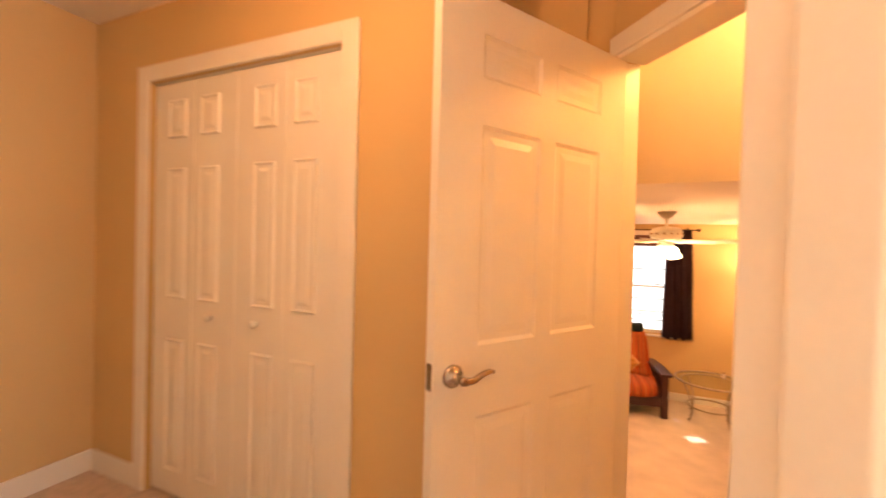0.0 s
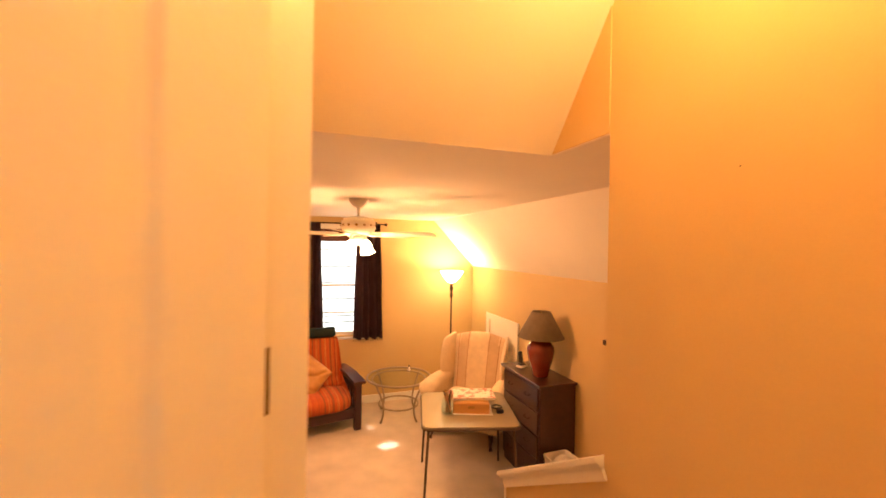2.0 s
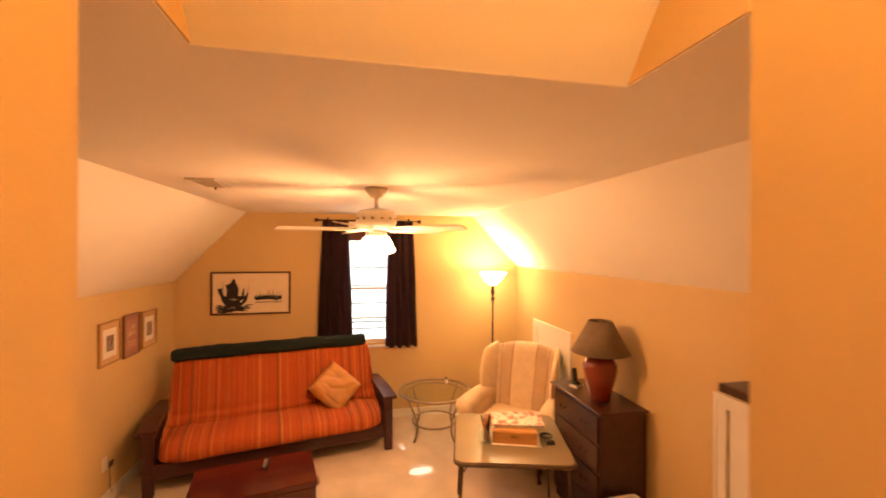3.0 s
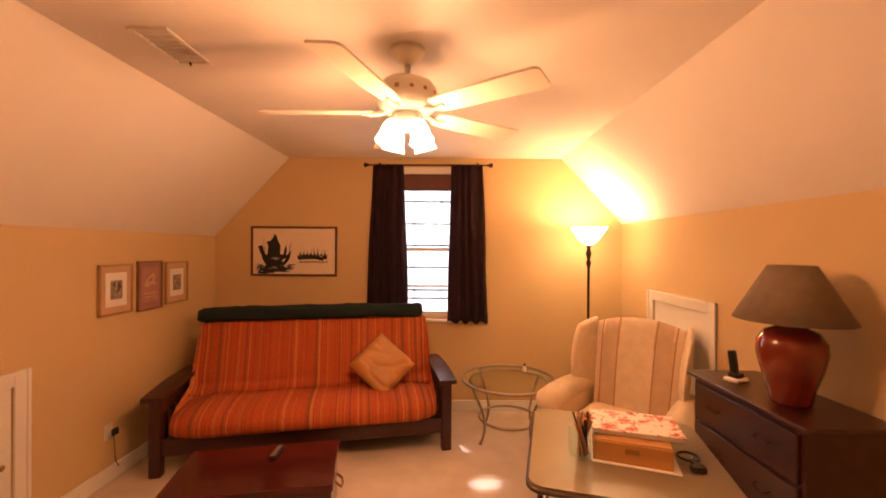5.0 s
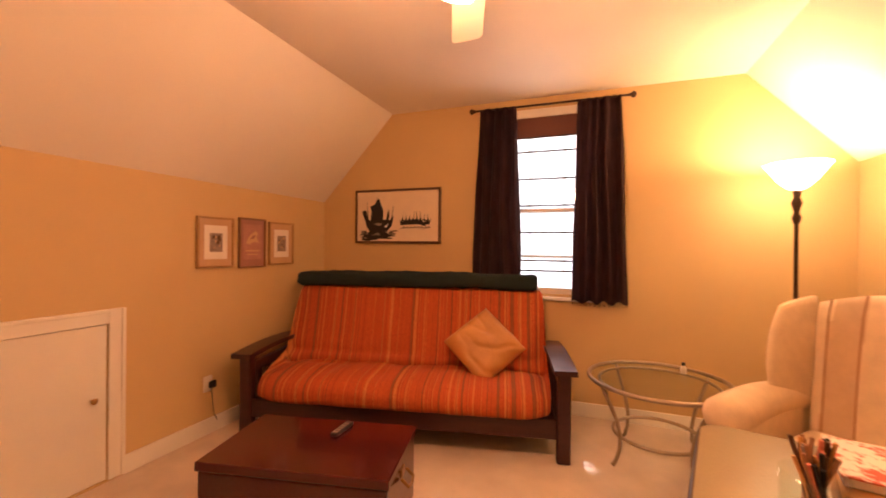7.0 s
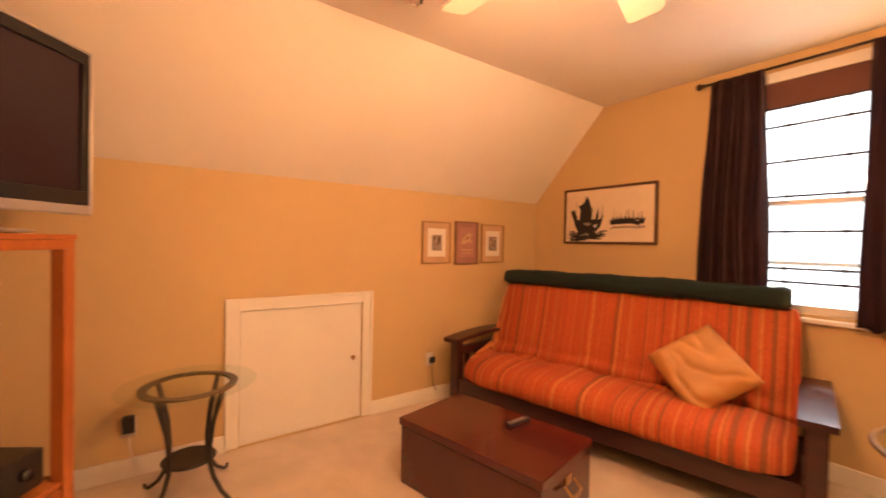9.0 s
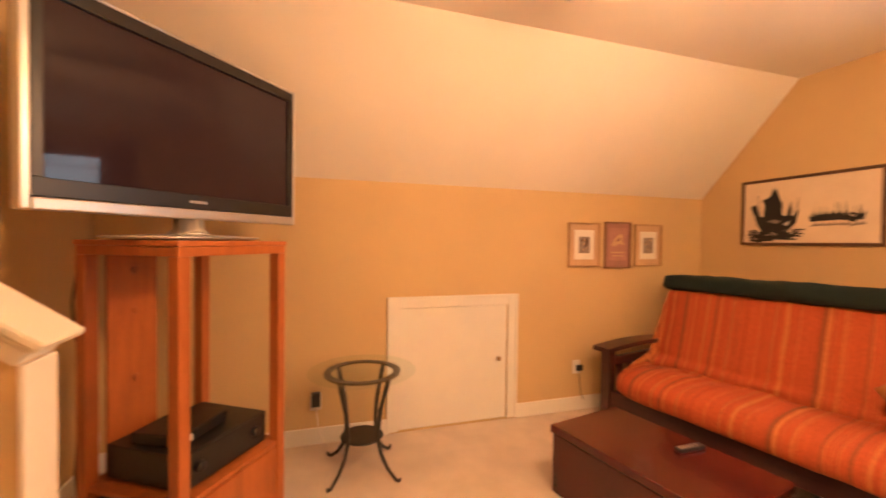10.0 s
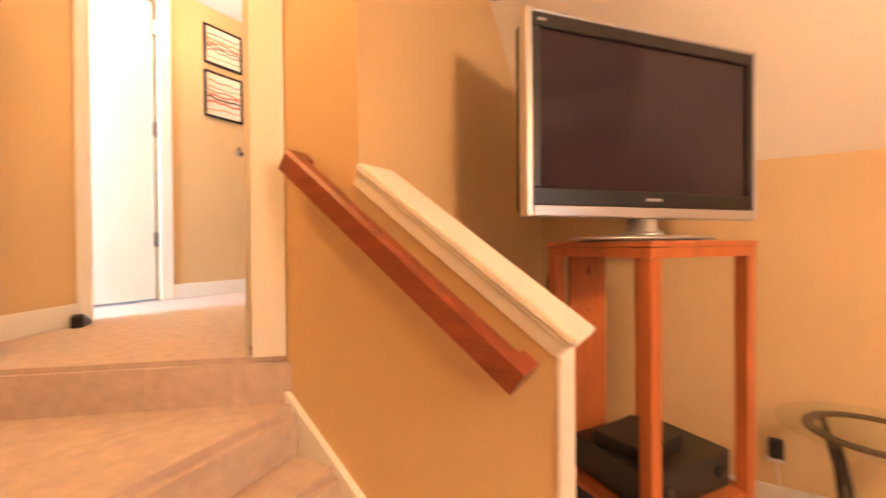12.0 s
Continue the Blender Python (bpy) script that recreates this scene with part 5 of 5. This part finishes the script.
# ---- handrail on the dwarf wall ----
hr = thing("handrail", pose(0, 0, 0), "red oak handrail on the stair wall", "handrail")
b = bmesh.new()
P0, P1 = Vector((SL + 0.06, -0.02, 1.708)), Vector((SL + 0.06, 0.825, 1.088))
d = (P1 - P0).normalized()
up = Vector((0, -d.z, d.y))
prof = [(-0.026, -0.042), (0.026, -0.042), (0.028, 0.022), (0.020, 0.034), (-0.020, 0.034), (-0.028, 0.022)]
prism(b, [tuple(P0 + Vector((x, 0, 0)) + up * h) for x, h in prof], tuple(P1 - P0))
part("rail", b, RAILWOOD, hr)
for p, s in ((P0, 1), (P1, -1)):
    q = p + d * s * 0.025
    b = bmesh.new()
    prism(b, [tuple(q + d * (s * x) + up * h) for x, h in ((-0.025, -0.03), (0.025, -0.03), (0.025, 0.032), (-0.025, 0.032))], (-0.055, 0, 0))
    part("return", b, RAILWOOD, hr, "rail return into the wall")
for f in (0.12, 0.9):
    p = P0 + (P1 - P0) * f
    b = bmesh.new()
    tube(b, [p - up * 0.03, p - up * 0.06 + Vector((-0.02, 0, 0)), Vector((SL, p.y, p.z - 0.085))], 0.007, 8)
    part("bracket", b, BRASS, hr)

# ---- ceiling fan ----
fan = thing("ceiling_fan", pose(FAN[0], FAN[1], 0), "cream five-blade ceiling fan with four lit glass shades", "ceiling fan")
b = bmesh.new()
lathe(b, [(0.0, CZ), (0.085, CZ), (0.082, CZ - 0.02), (0.055, CZ - 0.055), (0.03, CZ - 0.075), (0.0, CZ - 0.075)], 28)
part("canopy", b, FANWHITE, fan, "", True)
b = bmesh.new()
lathe(b, [(0.014, CZ - 0.17), (0.014, CZ - 0.06)], 12)
part("downrod", b, FANWHITE, fan, "", True)
b = bmesh.new()
lathe(b, [(0.0, 2.54), (0.05, 2.538), (0.12, 2.525), (0.145, 2.495), (0.15, 2.44), (0.135, 2.405), (0.10, 2.382), (0.0, 2.378)], 36)
part("motor_housing", b, FANWHITE, fan, "cream enamel motor housing", True)
for k in range(14):
    a = 2 * math.pi * k / 14
    part("vent_slot", new_box((0.1455, -0.009, 2.455), (0.151, 0.009, 2.47), 0.002, pose(0, 0, 0, 0, 0, math.degrees(a))), BRASS, fan)
for k in range(5):
    m = pose(0, 0, 0, 0, 0, -36 + 72 * k)
    b = bmesh.new()
    out = [(0.165, -0.050), (0.19, -0.058), (0.30, -0.066), (0.67, -0.074), (0.692, -0.066), (0.70, -0.05), (0.70, 0.05), (0.692, 0.066), (0.67, 0.074), (0.30, 0.066), (0.19, 0.058), (0.165, 0.050)]
    prism(b, [tuple(m @ (pose(0, 0, 0, -11, 0, 0) @ Vector((x, y, 0)) + Vector((0, 0, 2.385)))) for x, y in out], (0, 0, 0.008))
    blade = part("blade", b, FANWHITE, fan, "cream blade")
    b = bmesh.new()
    tube(b, [m @ Vector((0.10, 0, 2.392)), m @ Vector((0.17, 0.0, 2.374)), m @ Vector((0.22, 0, 2.380))], [0.014, 0.010, 0.008], 8)
    part("blade_iron", b, FANWHITE, blade, "cream blade arm")
b = bmesh.new()
lathe(b, [(0.0, 2.380), (0.07, 2.378), (0.078, 2.355), (0.062, 2.315), (0.025, 2.295), (0.0, 2.29)], 28)
part("light_kit", b, FANWHITE, fan, "", True)
for k in range(4):
    a = radians(42 + 90 * k)
    tilt = Matrix.Rotation(a, 4, "Z") @ pose(0.074, 0, 2.345, 0, -19, 0) @ Matrix.Scale(0.87, 4)
    b = bmesh.new()
    tube(b, [tilt @ Vector((0, 0, 0.03)), tilt @ Vector((0, 0, -0.03))], 0.018, 10)
    part("socket", b, FANWHITE, fan)
    b = bmesh.new()
    lathe(b, [(0.024, -0.02), (0.038, -0.035), (0.050, -0.07), (0.053, -0.11), (0.066, -0.150), (0.063, -0.150), (0.050, -0.11), (0.047, -0.072), (0.034, -0.038), (0.020, -0.023)], 24)
    bmesh.ops.transform(b, matrix=tilt, verts=b.verts)
    part("bell_shade", b, BULBGLASS, fan, "glowing frosted glass bell shade", True)

# ---- unseen dome fittings added at the two hall lamps ----
for x, y in ((2.60, -0.38), (1.05, -1.62)):
    t = thing("ceiling_light", pose(x, y, HALLC), "unseen lit frosted glass dome added at a hall lamp", "ceiling light", "hall lights")
    b = bmesh.new()
    lathe(b, [(0.0, 0.0), (0.13, 0.0), (0.13, -0.02), (0.0, -0.021)], 28)
    part("pan", b, BRASS, t)
    b = bmesh.new()
    lathe(b, [(0.12, -0.021), (0.11, -0.05), (0.07, -0.08), (0.0, -0.092)], 28)
    part("dome", b, BULBGLASS, t, "", True)

# ---- ceiling register ----
vent = thing("air_register", pose(1.16, 2.62, CZ, 0, 0, 0), "cream louvred air register in the ceiling", "air vent")
b = bmesh.new()
for a, c in (((-0.09, -0.17), (0.09, -0.15)), ((-0.09, 0.15), (0.09, 0.17)), ((-0.09, -0.15), (-0.07, 0.15)), ((0.07, -0.15), (0.09, 0.15))):
    box(b, (a[0], a[1], -0.012), (c[0], c[1], -0.001), 0.002)
part("frame", b, FANWHITE, vent)
for k in range(7):
    part("slat", new_box((-0.07, -0.135 + k * 0.04, -0.010), (0.07, -0.131 + k * 0.04, -0.002)), FANWHITE, vent)
part("damper_lever", new_box((-0.01, 0.135, -0.03), (0.0, 0.145, -0.011), 0.002), BRONZE, vent)

# ---- pictures ----
def picture(name, m, w, h, fw, mat, label, mat_board, inner=None):
    """A framed picture in its own x-z plane, facing -y."""
    t = thing(name, m, label, "picture")
    b = bmesh.new()
    for a, c in (((-w / 2, -h / 2), (-w / 2 + fw, h / 2)), ((w / 2 - fw, -h / 2), (w / 2, h / 2)), ((-w / 2 + fw, -h / 2), (w / 2 - fw, -h / 2 + fw)), ((-w / 2 + fw, h / 2 - fw), (w / 2 - fw, h / 2))):
        box(b, (a[0], -0.025, a[1]), (c[0], 0, c[1]), 0.003)
    part("frame", b, mat, t)
    part("mat_board", new_box((-w / 2 + fw, -0.012, -h / 2 + fw), (w / 2 - fw, -0.002, h / 2 - fw)), mat_board, t)
    if inner:
        iw, ih = inner
        part("print", new_box((-iw / 2, -0.0145, -ih / 2), (iw / 2, -0.0125, ih / 2)), PAPER, t)
    return t


def blot(t, mat, pts, y=-0.0165):
    b = bmesh.new()
    prism(b, [(x, y, z) for x, z in pts], (0, 0.0015, 0))
    part("brushwork", b, mat, t)


junk = picture("ink_painting", pose(0.852, 4.998, 1.69), 0.92, 0.53, 0.022, FRAMEWOOD, "wide framed ink painting of sailing boats", AGEDPAPER)
y = -0.0150
random.seed(11)
blot(junk, INK, [(-0.36, 0.0), (-0.335, -0.09), (-0.29, -0.165), (-0.12, -0.17), (-0.05, -0.09), (-0.03, 0.01), (-0.075, -0.04), (-0.13, -0.035), (-0.20, -0.02), (-0.29, -0.04)], y)
blot(junk, INK, [(-0.285, -0.045), (-0.275, 0.055), (-0.295, 0.10), (-0.245, 0.115), (-0.195, 0.185), (-0.17, 0.11), (-0.145, 0.06), (-0.15, -0.04)], y - 0.0001)
blot(junk, INK, [(-0.36, -0.02), (-0.385, 0.05), (-0.34, 0.065), (-0.315, -0.03)], y - 0.0002)
blot(junk, INK, [(-0.115, -0.04), (-0.105, 0.005), (-0.085, 0.075), (-0.078, 0.0), (-0.085, -0.04)], y - 0.0003)
blot(junk, INK, [(-0.39, -0.235), (-0.36, -0.175), (-0.29, -0.15), (-0.12, -0.155), (-0.06, -0.19), (-0.10, -0.215), (-0.20, -0.225), (-0.30, -0.24)], y - 0.0004)
blot(junk, GREYINK, [(-0.255, -0.075), (-0.20, -0.06), (-0.15, -0.075), (-0.19, -0.095)], y - 0.0015)
blot(junk, PAPER, [(-0.135, -0.10), (-0.09, -0.075), (-0.11, -0.115)], y - 0.0017)
for x0, z0, x1, z1 in ((-0.315, -0.03, -0.325, 0.14), (-0.05, -0.02, -0.035, 0.10), (-0.23, 0.1, -0.215, 0.19)):
    blot(junk, INK, [(x0 - 0.003, z0), (x0 + 0.003, z0), (x1 + 0.0015, z1), (x1 - 0.0015, z1)], y - 0.0004)
for k in range(44):
    x, z = random.uniform(-0.39, -0.03), random.uniform(-0.238, -0.15)
    w = random.uniform(0.03, 0.11)
    blot(junk, INK if k % 4 else GREYINK, [(x - w / 2, z), (x + w / 2, z + random.uniform(-0.008, 0.008)), (x + w / 3, z + 0.012), (x - w / 3, z + 0.009)], y - 0.0005 - 0.00002 * k)
for k in range(8):
    x = 0.045 + k * 0.038
    h = random.uniform(-0.012, 0.012)
    blot(junk, INK, [(x - 0.012, -0.035 + h), (x - 0.002, -0.085 + h), (x + 0.035, -0.09 + h), (x + 0.052, -0.03 + h), (x + 0.030, -0.052 + h), (x + 0.006, -0.05 + h)], y - 0.00005 * k)
    lean = random.uniform(-0.02, 0.012)
    blot(junk, INK, [(x + 0.018, -0.06), (x + 0.024, -0.06), (x + 0.023 + lean, random.uniform(0.01, 0.06)), (x + 0.0205 + lean, 0.01)], y - 0.0006)
    blot(junk, INK, [(x + 0.010, -0.05), (x + 0.014, -0.02 + h), (x + 0.026, -0.022 + h), (x + 0.030, -0.05)], y - 0.0007)
    blot(junk, GREYINK, [(x - 0.01, -0.125 + h), (x + 0.05, -0.118), (x + 0.04, -0.098)], y - 0.0008)

for yc, w, h, board_mat, frame_mat, inner, zc, lab in ((3.685, 0.31, 0.375, MATB, GILT, (0.195, 0.25), 1.41, "gilt-framed small portrait study on tan mat"),
                                                      (4.03, 0.275, 0.405, MAUVE, MIDFRAME, None, 1.41, "brown-framed mauve print with pale oval"),
                                                      (4.36, 0.30, 0.375, MATB, GILT, (0.180, 0.245), 1.41, "gilt-framed small architectural study on tan mat")):
    t = picture("small_print", pose(0.003, yc, zc, 0, 0, 90), w, h, 0.014, frame_mat, lab, board_mat, inner)
    if inner:
        part("drawing", new_box((-0.054, -0.0160, -0.072), (0.054, -0.0146, 0.068)), GREYINK, t, "grey-brown wash drawing")
        for k in range(12):
            x, z = random.uniform(-0.035, 0.035), random.uniform(-0.052, 0.048)
            s = random.uniform(0.006, 0.018)
            blot(t, (FRAMEWOOD, MATB, GREYINK)[k % 3], [(x - s, z - s), (x + s, z - s * 0.6), (x + s * 0.6, z + s), (x - s * 0.7, z + s * 0.7)], -0.0176 - 0.0002 * k)
    else:
        part("print", new_box((-0.095, -0.0140, -0.135), (0.095, -0.0125, 0.150)), MAUVELIGHT, t, "paler mauve sheet")
        blot(t, MATB, [(-0.07, -0.005), (-0.045, 0.045), (-0.01, 0.075), (0.03, 0.10), (0.055, 0.08), (0.04, 0.045), (0.065, 0.0), (0.01, 0.012), (-0.03, -0.012)], -0.0158)
        blot(t, MAUVE, [(-0.03, 0.03), (0.0, 0.06), (0.03, 0.065), (0.015, 0.035)], -0.0166)
        part("print", new_box((-0.07, -0.0155, -0.070), (0.07, -0.0141, -0.060)), MATB, t)
        part("print", new_box((-0.055, -0.0155, -0.098), (0.055, -0.0141, -0.090)), MATB, t)
for zc, m2 in ((3.14, GREYINK), (2.72, ROSE)):
    t = picture("canvas_print", pose(0.765, HY0 + 0.003, zc, 0, 0, 180), 0.335, 0.33 if zc > 3 else 0.39, 0.016, INK, "black-framed landscape print on the hall wall", PAPER)
    # broad washes of paint laid over one another from the sky down
    half = 0.145 if zc > 3 else 0.175
    for k in range(9):
        z = half - 0.02 - (k + 1) * (2 * half - 0.05) / 10
        band = [(-0.145 + 0.029 * q, z + 0.022 * noise.noise(Vector((q * 0.55 + 7 * k, zc, 1.5)))) for q in range(11)]
        thick = 0.010 + 0.016 * abs(noise.noise(Vector((k * 1.7, zc, 4))))
        blot(t, (m2, PAPER, MATB, ROSE, m2, FRAMEWOOD)[k % 6], band + [(x, z2 - thick) for x, z2 in band[::-1]], -0.0145 - 0.0003 * k)

# ---- outlets and switch ----
def outlet(m, label, adapter=None):
    t = thing("wall_outlet", m, label, "outlet", "wall outlets")
    part("cover_plate", new_box((-0.035, -0.006, -0.057), (0.035, 0, 0.057), 0.002), PAPER, t)
    for z in (0.02, -0.02):
        part("socket", new_box((-0.016, -0.008, z - 0.013), (0.016, -0.006, z + 0.013), 0.001), WHITE, t)
    if adapter:
        b = new_box((-0.03, -0.055, -0.02), (0.03, -0.0085, 0.075) if adapter == 1 else (0.03, -0.05, 0.03), 0.006)
        part("plug_adapter", b, BLACK, t, "black plug-in adapter")
        b = bmesh.new()
        tube(b, [(0, -0.04, -0.02), (0.01, -0.04, -0.12), (0.03, -0.03, -0.22), (0.06, -0.03, -0.28)], 0.003, 6)
        part("cord", b, BLACK if adapter == 2 else PAPER, t)


outlet(pose(0.001, 1.52, 0.295, 0, 0, 90), "white outlet with black plug-in adapter", 1)
outlet(pose(0.001, 3.635, 0.37, 0, 0, 90), "white outlet with black plug and cord", 2)
sw = thing("light_switch", pose(SR - 0.001, -0.55, 2.25, 0, 0, -90), "white double light switch plate on the stair wall", "light switch")
part("cover_plate", new_box((-0.058, -0.006, -0.06), (0.058, 0, 0.06), 0.002), PAPER, sw)
for x in (-0.024, 0.024):
    part("toggle", new_box((x - 0.005, -0.014, -0.006), (x + 0.005, -0.006, 0.012), 0.001), WHITE, sw)

shelf = thing("wall_shelf", pose(3.22, BACK, 1.875), "small dark wooden wall shelf beside the stair opening", "shelf")
part("board", new_box((-0.14, 0.0, 0.0), (0.14, 0.27, 0.024), 0.005), DRESSERWOOD, shelf)
b = bmesh.new()
prism(b, [(-0.012, 0.0, -0.001), (-0.012, 0.20, -0.001), (-0.012, 0.16, -0.03), (-0.012, 0.05, -0.07), (-0.012, 0.0, -0.12)], (0.024, 0, 0))
part("bracket", b, DRESSERWOOD, shelf)

nail = thing("wall_nail", pose(SR, -0.205, 2.495, 0, 0, -90), "bare dark nail head in the tan stair wall", "nail")
b = bmesh.new()
lathe(b, [(0.0016, 0.0), (0.0020, 0.0015), (0.0016, 0.0028), (0.0, 0.003)], 10, (0, 0, 0), pose(0, 0, 0, 90, 0, 0))
part("head", b, IRON, nail)
